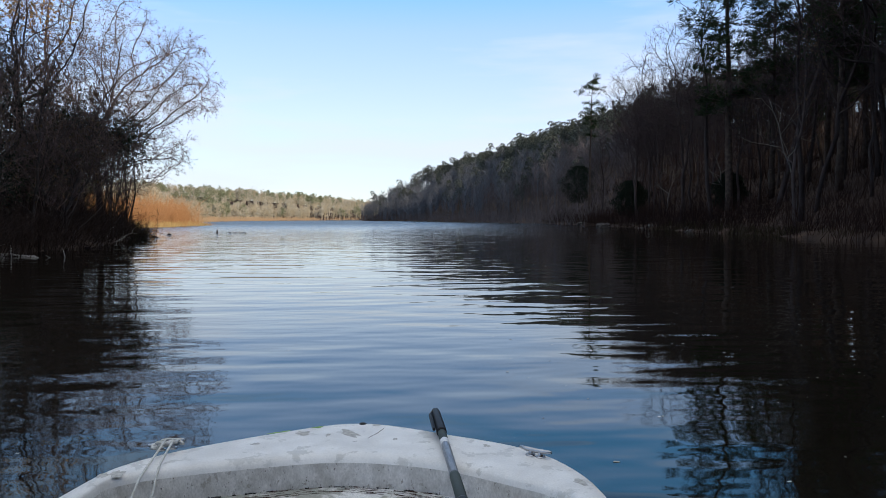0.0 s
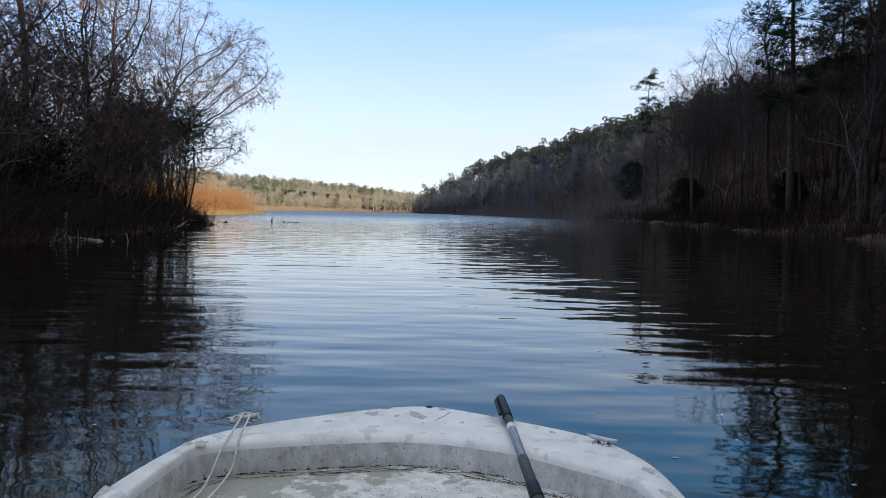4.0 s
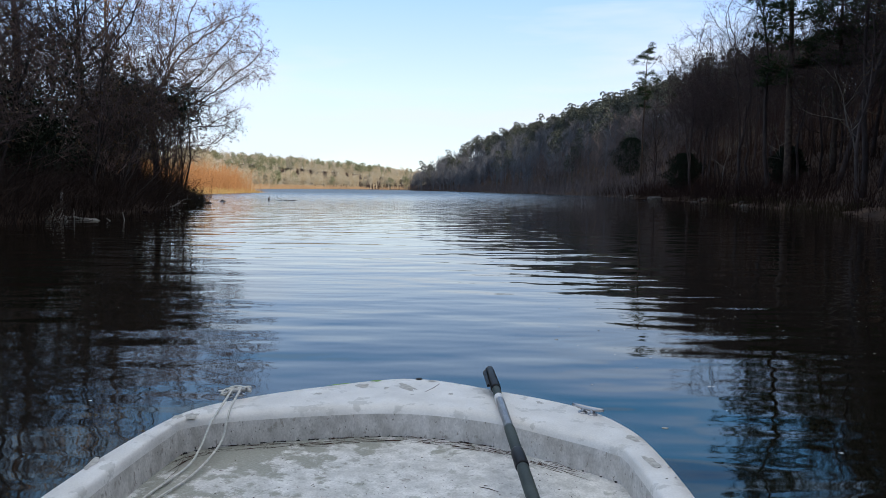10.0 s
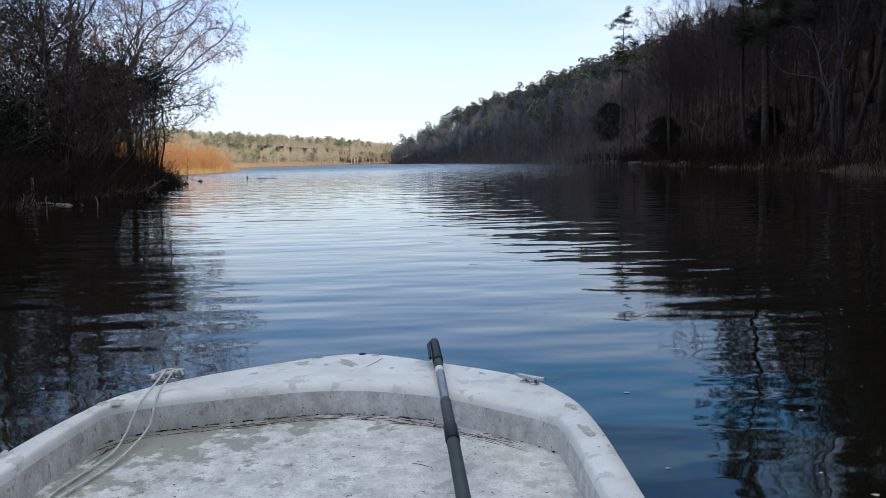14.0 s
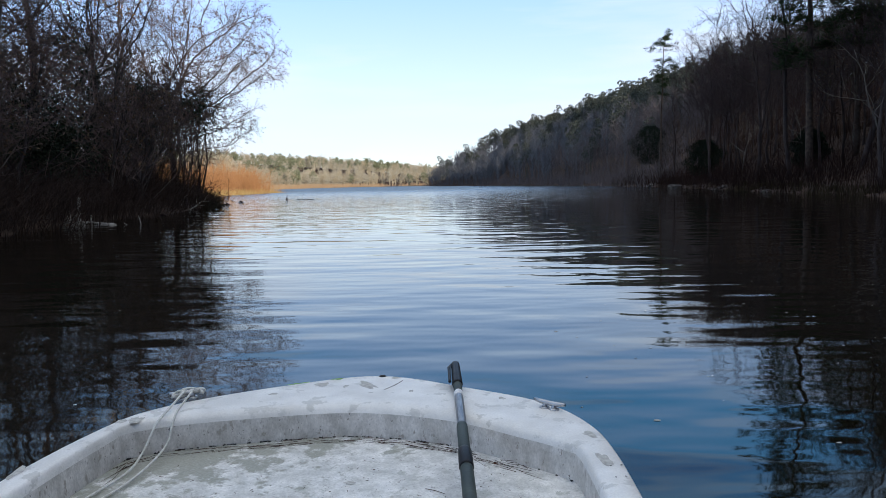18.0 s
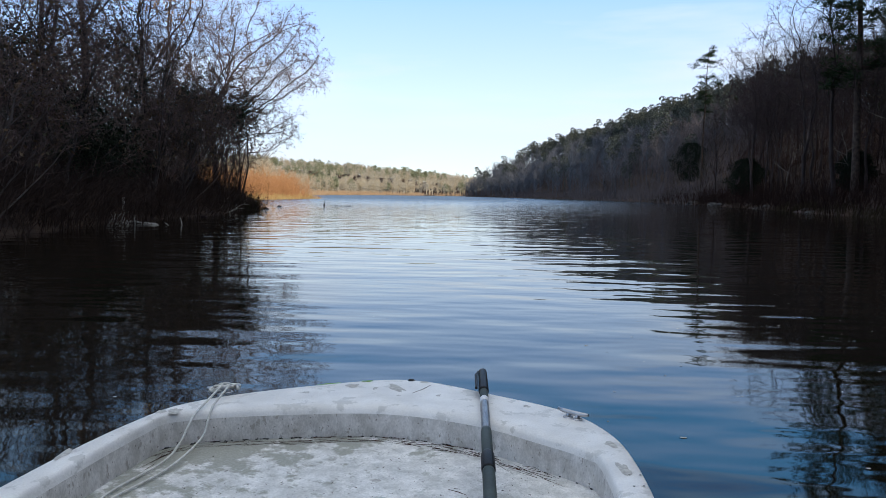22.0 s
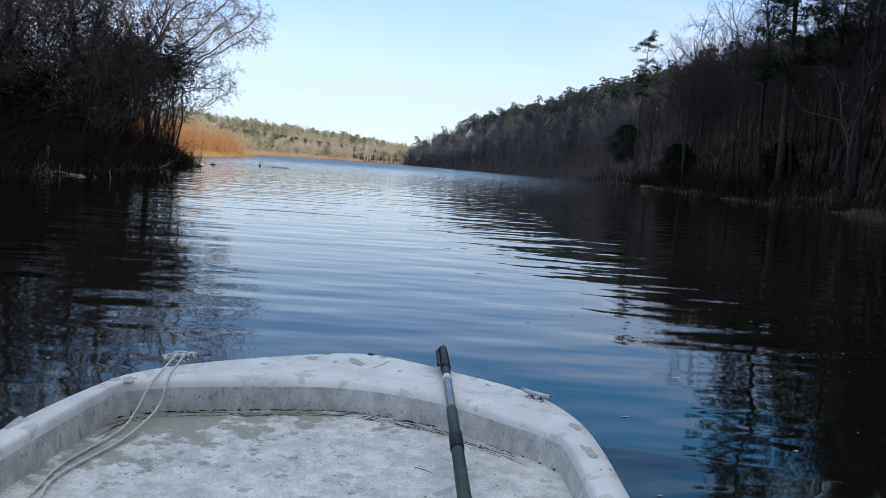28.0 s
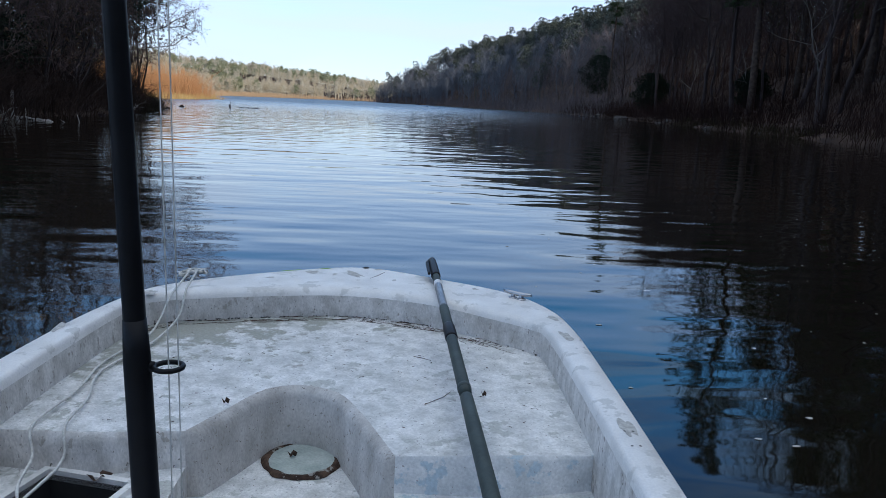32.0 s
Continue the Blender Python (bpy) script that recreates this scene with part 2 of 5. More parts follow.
def water_material():
    m = bpy.data.materials.new("lake_water")
    m.use_nodes = True
    n, l = m.node_tree.nodes, m.node_tree.links
    b = n["Principled BSDF"]
    b.inputs["Base Color"].default_value = (0.008, 0.0066, 0.0042, 1)
    b.inputs["Roughness"].default_value = 0.03
    b.inputs["IOR"].default_value = 1.46
    b.inputs["Specular Tint"].default_value = (0.58, 0.98, 1.0, 1)
    tc = n.new("ShaderNodeTexCoord")
    height = None
    for scale, size, detail, weight in (((0.42, 1.0, 1), 0.95, 1.0, 0.8), ((0.5, 1.0, 1), 2.4, 1.0, 0.17), ((0.12, 0.5, 1), 0.6, 1.0, 0.7)):
        mp = n.new("ShaderNodeMapping")
        mp.inputs["Scale"].default_value = scale
        mp.inputs["Rotation"].default_value = (0, 0, radians(6))
        t = n.new("ShaderNodeTexNoise")
        t.inputs["Scale"].default_value = size * 2
        t.inputs["Detail"].default_value = detail
        l.new(tc.outputs["Object"], mp.inputs["Vector"])
        l.new(mp.outputs["Vector"], t.inputs["Vector"])
        mul = n.new("ShaderNodeMath")
        mul.operation = "MULTIPLY"
        mul.inputs[1].default_value = weight
        l.new(t.outputs["Fac"], mul.inputs[0])
        if height is None:
            height = mul.outputs["Value"]
        else:
            add = n.new("ShaderNodeMath")
            l.new(height, add.inputs[0])
            l.new(mul.outputs["Value"], add.inputs[1])
            height = add.outputs["Value"]
    # a light breeze ruffles the open lake farther out
    sep = n.new("ShaderNodeSeparateXYZ")
    far = n.new("ShaderNodeMapRange")
    far.inputs["From Min"].default_value, far.inputs["From Max"].default_value = 22.0, 120.0
    far.inputs["To Min"].default_value, far.inputs["To Max"].default_value = 0.0195, 0.20
    l.new(tc.outputs["Object"], sep.inputs["Vector"])
    l.new(sep.outputs["Y"], far.inputs["Value"])
    # wavelets too small to tell apart spread the reflections far out
    dull = n.new("ShaderNodeMapRange")
    dull.inputs["From Min"].default_value, dull.inputs["From Max"].default_value = 30.0, 130.0
    dull.inputs["To Min"].default_value, dull.inputs["To Max"].default_value = 0.03, 0.33
    l.new(sep.outputs["Y"], dull.inputs["Value"])
    # the hill shelters the water under it from the breeze
    lee = n.new("ShaderNodeMapRange")
    lee.inputs["From Min"].default_value, lee.inputs["From Max"].default_value = 0.0, 16.0
    lee.inputs["To Min"].default_value, lee.inputs["To Max"].default_value = 1.0, 0.45
    l.new(sep.outputs["X"], lee.inputs["Value"])
    soften = n.new("ShaderNodeMath")
    soften.operation = "MULTIPLY"
    l.new(dull.outputs["Result"], soften.inputs[0])
    l.new(lee.outputs["Result"], soften.inputs[1])
    l.new(soften.outputs["Value"], b.inputs["Roughness"])
    calm = n.new("ShaderNodeMath")
    calm.operation = "MULTIPLY"
    l.new(far.outputs["Result"], calm.inputs[0])
    l.new(lee.outputs["Result"], calm.inputs[1])
    least = n.new("ShaderNodeMath")
    least.operation = "MAXIMUM"
    least.inputs[1].default_value = 0.0195
    l.new(calm.outputs["Value"], least.inputs[0])
    amp = n.new("ShaderNodeMath")
    amp.operation = "MULTIPLY"
    l.new(height, amp.inputs[0])
    l.new(least.outputs["Value"], amp.inputs[1])
    bp = n.new("ShaderNodeBump")
    bp.inputs["Strength"].default_value = 1.0
    bp.inputs["Distance"].default_value = 1.0
    l.new(amp.outputs["Value"], bp.inputs["Height"])
    l.new(bp.outputs["Normal"], b.inputs["Normal"])
    return m


M_WATER = water_material()
M_PAINT = mat("weathered_white_paint", (0.70, 0.68, 0.645), (0.84, 0.82, 0.785), 0.09, 0.5, 0.2, fine=0.004, wear=((0.62, 0.605, 0.57), 0.05, 0.57), grain=(0.82, 1.12), specks=((0.33, 0.30, 0.26), 0.010, 0.725))
M_DECK = mat("peeling_deck_paint", (0.56, 0.555, 0.525), (0.85, 0.835, 0.805), 0.035, 0.7, 0.5, fine=0.0045, lo=0.30, hi=0.66, wear=((0.53, 0.53, 0.49), 0.06, 0.575), specks=((0.20, 0.175, 0.155), 0.006, 0.635), grain=(0.60, 1.26), stain=((0.37, 0.37, 0.32), 0.06, 1.43, (-0.45, 0.5, 0)))
M_WALL = mat("stained_white_wall", (0.52, 0.495, 0.455), (0.76, 0.73, 0.69), 0.030, 0.6, 0.3, fine=0.004, stretch=(1, 1, 0.6), wear=((0.42, 0.39, 0.345), 0.018, 0.60), specks=((0.11, 0.095, 0.08), 0.006, 0.635), grain=(0.62, 1.22), drawn=(1, 1, 0.6))
# stains and specks, with the shade of the recess put into the darker base
M_WELL = mat("grimy_shaded_footwell_wall", (0.40, 0.375, 0.34), (0.66, 0.63, 0.59), 0.05, 0.65, 0.3, fine=0.004, stretch=(1, 1, 0.6), lo=0.3, hi=0.7, wear=((0.38, 0.35, 0.31), 0.014, 0.61), specks=((0.12, 0.10, 0.085), 0.006, 0.64), grain=(0.62, 1.22))
M_BLUE_WORN = mat("worn_blue_white_paint", (0.60, 0.61, 0.60), (0.80, 0.79, 0.77), 0.05, 0.7, 0.3, fine=0.005, wear=((0.50, 0.585, 0.63), 0.06, 0.55), specks=((0.24, 0.20, 0.17), 0.006, 0.65), grain=(0.66, 1.22))
# near-black for dirt, and for shade painted inside the hatch and holes
M_DARK = mat("painted_void_and_dirt", (0.012, 0.012, 0.012), (0.02, 0.02, 0.02), 0.1, 0.9, 0.0)
M_STEEL = mat("dull_steel", (0.42, 0.42, 0.43), (0.58, 0.58, 0.60), 0.02, 0.35, 0.05, metal=1.0)
M_ROPE = mat("white_rope", (0.55, 0.54, 0.50), (0.72, 0.71, 0.67), 0.01, 0.9, 0.5, fine=0.003)
M_BLACK = mat("black_plastic", (0.005, 0.005, 0.006), (0.011, 0.011, 0.013), 0.03, 0.45, 0.05, sheen=0.2)
M_GREEN_POLE = mat("grey_green_pole", (0.028, 0.040, 0.036), (0.045, 0.06, 0.052), 0.05, 0.6, 0.05)
M_SILVER = mat("silver_tube", (0.20, 0.21, 0.225), (0.34, 0.35, 0.37), 0.03, 0.35, 0.03, metal=0.5, stretch=(8, 1, 8))
M_WHITE = mat("white_label", (0.7, 0.7, 0.7), (0.8, 0.8, 0.8), 0.02, 0.5, 0.0)
M_CHIP = mat("grey_bare_patch", (0.36, 0.35, 0.32), (0.58, 0.56, 0.52), 0.012, 0.8, 0.0, fine=0.004)
M_MOSS = mat("green_algae", (0.10, 0.22, 0.04), (0.22, 0.36, 0.08), 0.02, 0.8, 0.2)
M_RUST = mat("rusty_stain", (0.035, 0.025, 0.020), (0.13, 0.085, 0.06), 0.02, 0.85, 0.3, fine=0.004, sheen=0.1, wear=((0.30, 0.28, 0.25), 0.03, 0.56))
M_LITTER = mat("dark_needle_litter", (0.020, 0.010, 0.007), (0.075, 0.030, 0.018), 0.02, 0.85, 0.0, sheen=0.1)
M_MURK = mat("murky_plate", (0.33, 0.38, 0.35), (0.48, 0.52, 0.48), 0.04, 0.6, 0.1)
M_FOAM = mat("pale_flotsam", (0.30, 0.30, 0.28), (0.46, 0.44, 0.40), 0.02, 0.8, 0.0)


# ---- mesh helpers ----
class Build:
    """Collects vertices and faces for one mesh."""

    def __init__(self):
        self.v, self.f = [], []

    def tube(self, pts, radii, sides=5, cap=True):
        base = len(self.v)
        k = len(pts)
        for i, p in enumerate(pts):
            d = (pts[min(i + 1, k - 1)] - pts[max(i - 1, 0)])
            d = d.normalized() if d.length > 1e-9 else Vector((0, 0, 1))
            a = d.cross(Vector((0.31, 0.95, 0.05)) if abs(d.y) < 0.8 else Vector((1, 0, 0))).normalized()
            b = d.cross(a)
            for s in range(sides):
                w = 2 * math.pi * s / sides
                self.v.append(p + (a * math.cos(w) + b * math.sin(w)) * radii[i])
        for i in range(k - 1):
            for s in range(sides):
                s2 = (s + 1) % sides
                self.f.append((base + i * sides + s, base + i * sides + s2, base + (i + 1) * sides + s2, base + (i + 1) * sides + s))
        if cap:
            self.f.append(tuple(base + (k - 1) * sides + s for s in range(sides)))
            self.f.append(tuple(base + s for s in reversed(range(sides))))

    def spike(self, p, q, r):
        """A thin three-sided twig from p to the point q."""
        base = len(self.v)
        d = (q - p).normalized()
        a = d.cross(Vector((0.3, 0.2, 0.9)) if abs(d.z) < 0.8 else Vector((1, 0, 0))).normalized() * r
        b = d.cross(a)
        self.v += [p + a, p - a * 0.5 + b * 0.87, p - a * 0.5 - b * 0.87, q]
        self.f += [(base, base + 1, base + 3), (base + 1, base + 2, base + 3), (base + 2, base, base + 3)]

    def leaf(self, p, d, u, length, width):
        """A folded leaf: two triangles either side of a mid rib."""
        base = len(self.v)
        s = d.cross(u).normalized() * width
        self.v += [p, p + d * length * 0.5 + s + u * width * 0.4, p + d * length, p + d * length * 0.5 - s + u * width * 0.4]
        self.f += [(base, base + 1, base + 2), (base, base + 2, base + 3)]

    def mesh(self, name, material, smooth=False):
        me = bpy.data.meshes.new(name)
        me.from_pydata([tuple(p) for p in self.v], [], self.f)
        me.materials.append(material)
        if smooth:
            me.polygons.foreach_set("use_smooth", [True] * len(me.polygons))
        me.update()
        return me


def part(name, build, material, parent=None, label="", smooth=False):
    me = build.mesh(name, material, smooth) if isinstance(build, Build) else build
    ob = new(name, me)
    ob.parent = parent
    if label:
        tagged(ob, label)
    return ob


def thing(name, label, category, group="", kind="", at=None):
    ob = new(name)
    ob.empty_display_size = 0.1
    if at is not None:
        ob.matrix_world = at
    return tagged(ob, label, category, group, kind)


def rand_dir(rng, up=0.0):
    while True:
        d = Vector((rng.uniform(-1, 1), rng.uniform(-1, 1), rng.uniform(-1, 1) + up))
        if 0.1 < d.length < 1.5:
            return d.normalized()


def interp(x, table):
    """Straight-line interpolation in a table of (x, value)."""
    if x <= table[0][0]:
        return table[0][1]
    for (a, va), (b, vb) in zip(table, table[1:]):
        if x <= b:
            return va + (vb - va) * (x - a) / (b - a)
    return table[-1][1]


# ---- lake shore and ground ----
# behind the boat the unseen right shore closes in, added to block the sun
RIGHT_SHORE = [(-400, -300), (-120, -120), (-62, -24), (-42, 3), (-24, 15), (0, 19), (10, 19.5), (34, 20), (50, 21.5), (76, 24.5), (100, 27), (140, 28), (220, 21), (290, 3), (325, -12.5), (332, 0), (345, 40), (420, 140), (600, 400)]
LEFT_SHORE = [(-400, -400), (-120, -200), (-60, -26), (0, -10.5), (6, -9.2), (13, -9.0), (20, -10), (27, -10.4), (34, -11.6), (39, -12.7), (41, -14.5), (43, -24), (47, -50), (56, -60), (63, -45), (70, -28), (85, -26.5), (112, -27), (118, -34), (150, -46), (210, -56), (300, -62), (370, -52), (400, -35), (416, -12), (430, 60), (470, 200), (600, 500)]


def ground_height(x, y):
    wob = 1.1 * noise.noise((x * 0.09, y * 0.09, 3.1)) + 0.5 * noise.noise((x * 0.35, y * 0.35, 7.7))
    dr = x - interp(y, RIGHT_SHORE) + wob
    dl = interp(y, LEFT_SHORE) - x + wob * 0.8
    rough_up = 0.25 * noise.noise((x * 0.6, y * 0.6, 1.7)) + 0.6 * noise.noise((x * 0.08, y * 0.08, 9.0))
    if dr > 0 and y < 345:
        # the steep ground behind the boat is unseen, added to shade boat and bank
        steep = interp(y, [(-160, 0.96), (-25, 0.96), (8, 0.62), (25, 0.38), (60, 0.33), (100, 0.40), (130, 0.52), (200, 0.60), (300, 0.54), (345, 0.4)])
        return min(0.35, dr * 0.5) + interp(dr, [(0, 0), (30, 30), (60, 39), (140, 46)]) * steep * min(1, dr / 9) + rough_up * min(1, dr / 6)
    if dl > 0 and y < 43:
        return min(0.30, dl * 0.25) + min(dl, 30) * 0.035 + rough_up * 0.25 * min(1, dl / 4)
    if dl > 0 or dr > 0:
        d = max(dl, dr)
        return min(0.3, d * 0.1) + min(d, 25) * 0.015 + max(0, min(d, 260) - 25) * interp(x, [(-160, 0.070), (-60, 0.042), (0, 0.018), (300, 0.04)]) + rough_up * min(1, d / 20)
    return max(-1.2, -0.1 + 0.25 * max(dr, dl))


def graded(limit_lo, limit_hi, fine, n):
    """Coordinates close together near zero and ever wider outwards."""
    k = 5.2
    out = [fine * math.sinh(k * i / n) for i in range(n + 1)]
    lo = [-v * (-limit_lo) / out[-1] for v in reversed(out[1:])]
    hi = [v * limit_hi / out[-1] for v in out]
    return lo + hi


def build_ground():
    xs = graded(-2600, 2600, 1.0, 110)
    ys = [-1500, -800, -500, -350] + [-250 + 12 * i for i in range(18)] + [-34 + 3 * i for i in range(12)] + [2 + 1.0 * i for i in range(120)] + [122 + 4 * i for i in range(85)] + [470, 520, 600, 720, 900, 1200, 1700, 2600]
    b = Build()
    for y in ys:
        for x in xs:
            b.v.append((x, y, ground_height(x, y)))
    nx = len(xs)
    for j in range(len(ys) - 1):
        for i in range(nx - 1):
            b.f.append((j * nx + i, j * nx + i + 1, (j + 1) * nx + i + 1, (j + 1) * nx + i))
    ob = part("ground", b, M_GROUND, smooth=True)
    tagged(ob, "brown leaf-littered earth banks and wooded hillsides round the lake", "ground", kind="structure")
    w = Build()
    w.v = [(-900, -400, 0), (900, -400, 0), (900, 700, 0), (-900, 700, 0)]
    w.f = [(0, 1, 2, 3)]
    tagged(part("water", w, M_WATER), "calm dark lake water with gentle ripples reflecting sky and trees", "lake water", kind="structure")


build_ground()


# ---- trees ----
def bare_tree(rng, height, r0, lean=(0, 0), limbs=12, subs=6, twigs=6, tips=4, first=0.3, spread=0.36, droop=0.0, leaves=0, bare_top=1.0, rise=(18, 55), stout=0.42):
    """Builds of a leafless broad-leaved tree: wood, twigs and a few leaves."""
    wood, fine, leaf = Build(), Build(), Build()
    lean = Vector((lean[0], lean[1], 0))
    axis = []
    wob = Vector((0, 0, 0))
    n = 10
    for i in range(n + 1):
        t = i / n
        wob += Vector((rng.uniform(-1, 1), rng.uniform(-1, 1), 0)) * height * 0.02
        axis.append(Vector((0, 0, -0.3)) + Vector((0, 0, height * t * bare_top)) + lean * (t ** 1.4) + wob * (t > 0))
    rad = [r0 * (1.25 if i == 0 else 1) * (1 - 0.88 * i / n) for i in range(n + 1)]
    wood.tube(axis, rad, 7)

    def on(path, t):
        k = min(int(t * (len(path) - 1)), len(path) - 2)
        return path[k].lerp(path[k + 1], t * (len(path) - 1) - k)

    def shoot(p, d, length, r, steps, sides, up, target):
        pts = [p]
        for s in range(steps):
            d = (d + rand_dir(rng) * 0.22 + Vector((0, 0, up)) / steps).normalized()
            pts.append(pts[-1] + d * length / steps)
        target.tube(pts, [max(r * (1 - 0.8 * s / steps), 0.004) for s in range(steps + 1)], sides, False)
        return pts

    az = rng.uniform(0, 6.28)
    for i in range(limbs):
        t = first + (0.97 - first) * (i + rng.random() * 0.6) / limbs
        az += 2.4 + rng.uniform(-0.4, 0.4)
        el = radians(rng.uniform(*rise)) + 0.35 * t
        d = Vector((math.cos(az) * math.cos(el), math.sin(az) * math.cos(el), math.sin(el)))
        length = height * spread * (1.15 - 0.75 * t) * rng.uniform(0.75, 1.25)
        limb = shoot(on(axis, t), d, length, r0 * stout * (1.1 - 0.75 * t), 6, 5, 0.35 - droop, wood)
        for j in range(subs):
            u = 0.22 + 0.76 * (j + rng.random()) / subs
            base = on(limb, u)
            dd = ((limb[-1] - limb[0]).normalized() * 0.7 + rand_dir(rng, 0.25 - droop)).normalized()
            sl = length * (0.75 - 0.42 * u) * rng.uniform(0.7, 1.2)
            sub = shoot(base, dd, sl, r0 * 0.13 * (1.2 - 0.6 * u), 4, 4, 0.3 - droop, wood)
            for k in range(twigs):
                w = 0.15 + 0.83 * (k + rng.random()) / twigs
                q = on(sub, w)
                td = ((sub[-1] - sub[0]).normalized() * 0.6 + rand_dir(rng, 0.3 - droop * 1.5)).normalized()
                tl = sl * (0.6 - 0.28 * w) * rng.uniform(0.6, 1.3)
                tw = shoot(q, td, tl, 0.007 + r0 * 0.018, 2, 3, 0.2 - droop, fine)
                for m in range(tips):
                    x = rng.random()
                    s = on(tw, x)
                    e = s + ((tw[-1] - tw[0]).normalized() * 0.6 + rand_dir(rng, 0.1 - droop)).normalized() * tl * rng.uniform(0.3, 0.65)
                    fine.spike(s, e, 0.0042 + r0 * 0.008)
                    if leaves and rng.random() < leaves:
                        for _ in range(2):
                            leaf.leaf(s.lerp(e, rng.random()), rand_dir(rng, -0.5), rand_dir(rng, 0.6), rng.uniform(0.07, 0.13), rng.uniform(0.02, 0.04))
    return wood, fine, leaf


def spreading_tree(rng, fork, crown, radii, count=1100, kill=0.42, step=0.26, tip=0.0065, sprays=2, leaves=0.0, droop=0.1, twig=0.5, gaps=-0.12):
    """A tree that grows towards points spread through its crown: fork is the top of the trunk, crown the centre of the crown, both seen from the foot."""
    wood, fine, leaf = Build(), Build(), Build()
    c, fork = Vector(crown), Vector(fork)
    aims = []
    lump = Vector((rng.uniform(0, 50), rng.uniform(0, 50), rng.uniform(0, 50)))
    while len(aims) < count:
        d = rand_dir(rng)
        k = rng.random() ** 0.42
        p = Vector((d.x * radii[0], d.y * radii[1], d.z * radii[2])) * k * (1 + 0.22 * noise.noise(d * 1.8 + lump))
        if noise.noise(p * 0.55 + lump) > gaps:
            aims.append(tuple(c + p))
    aims = np.array(aims)
    spots, parent = [], []
    stem = max(4, int(fork.length / step))
    for i in range(stem + 1):
        t = i / stem
        bow = Vector((math.sin(t * 3.1) * 0.25, math.sin(t * 4.4) * 0.2, 0)) * t
        spots.append(np.array(fork * t + bow * (1 - t) * 2 - Vector((0, 0, 0.4 * (1 - t)))))
        parent.append(i - 1)
    near = np.full(len(aims), 1e9)
    who = np.zeros(len(aims), int)
    seen = 0
    kids = {}
    for _ in range(130):
        for i in range(seen, len(spots)):
            far = np.linalg.norm(aims - spots[i], axis=1)
            less = far < near
            near[less], who[less] = far[less], i
        seen = len(spots)
        keep = near > kill
        aims, near, who = aims[keep], near[keep], who[keep]
        if not len(aims):
            break
        grown = 0
        for i in np.unique(who):
            if i < stem // 2 or kids.get(i, 0) >= 3:
                continue
            pull = aims[who == i] - spots[i]
            pull = (pull / np.linalg.norm(pull, axis=1)[:, None]).sum(axis=0)
            size = np.linalg.norm(pull)
            d = Vector(pull / size if size > 1e-6 else (0, 0, 1)) + rand_dir(rng) * 0.30
            back = Vector(spots[i] - spots[parent[i]]).normalized() if parent[i] >= 0 else Vector((0, 0, 1))
            d = (d.normalized() + back * 0.35).normalized()
            spots.append(spots[i] + np.array(d) * step)
            parent.append(i)
            kids[i] = kids.get(i, 0) + 1
            grown += 1
        if not grown:
            break
    n = len(spots)
    children = [[] for _ in range(n)]
    for i in range(1, n):
        children[parent[i]].append(i)
    thick = [0.0] * n
    for i in range(n - 1, -1, -1):
        thick[i] = max(tip, sum(thick[k] ** 2.15 for k in children[i]) ** (1 / 2.15))
    spots = [Vector(p) for p in spots]
    starts = [(0, None)]
    while starts:
        i, before = starts.pop()
        line, wide = ([spots[before]] if before is not None else []), ([thick[i]] if before is not None else [])
        while True:
            line.append(spots[i])
            wide.append(thick[i])
            if not children[i]:
                break
            order = sorted(children[i], key=lambda k: -thick[k])
            starts += [(k, i) for k in order[1:]]
            i = order[0]
        if len(line) > 1:
            wide[-1] *= 0.5
            wood.tube(line, wide, 7 if wide[0] > 0.05 else 5 if wide[0] > 0.018 else 3, False)
    for i in range(stem, n):
        if thick[i] > tip * 3.2:
            continue
        way = (spots[i] - spots[parent[i]]).normalized()
        for _ in range(sprays if children[i] else sprays + 2):
            d = (way * 0.8 + rand_dir(rng, 0.1) * 0.9).normalized()
            L = twig * rng.uniform(0.5, 1.2)
            mid = spots[i] + d * L * 0.5
            end = mid + (d + Vector((0, 0, -droop)) + rand_dir(rng) * 0.3).normalized() * L * 0.5
            fine.tube([spots[i], mid, end], [tip * 0.62, tip * 0.5, tip * 0.28], 3, False)
            for _ in range(3):
                a = spots[i].lerp(mid, rng.random()) if rng.random() < 0.4 else mid.lerp(end, rng.random())
                b = a + (d * 0.8 + rand_dir(rng, -droop)).normalized() * L * rng.uniform(0.25, 0.6)
                fine.spike(a, b, tip * 0.45)
                if leaves and rng.random() < leaves:
                    leaf.leaf(a.lerp(b, rng.random()), rand_dir(rng, -0.5), rand_dir(rng, 0.6), rng.uniform(0.06, 0.10), rng.uniform(0.016, 0.03))
    return wood, fine, leaf


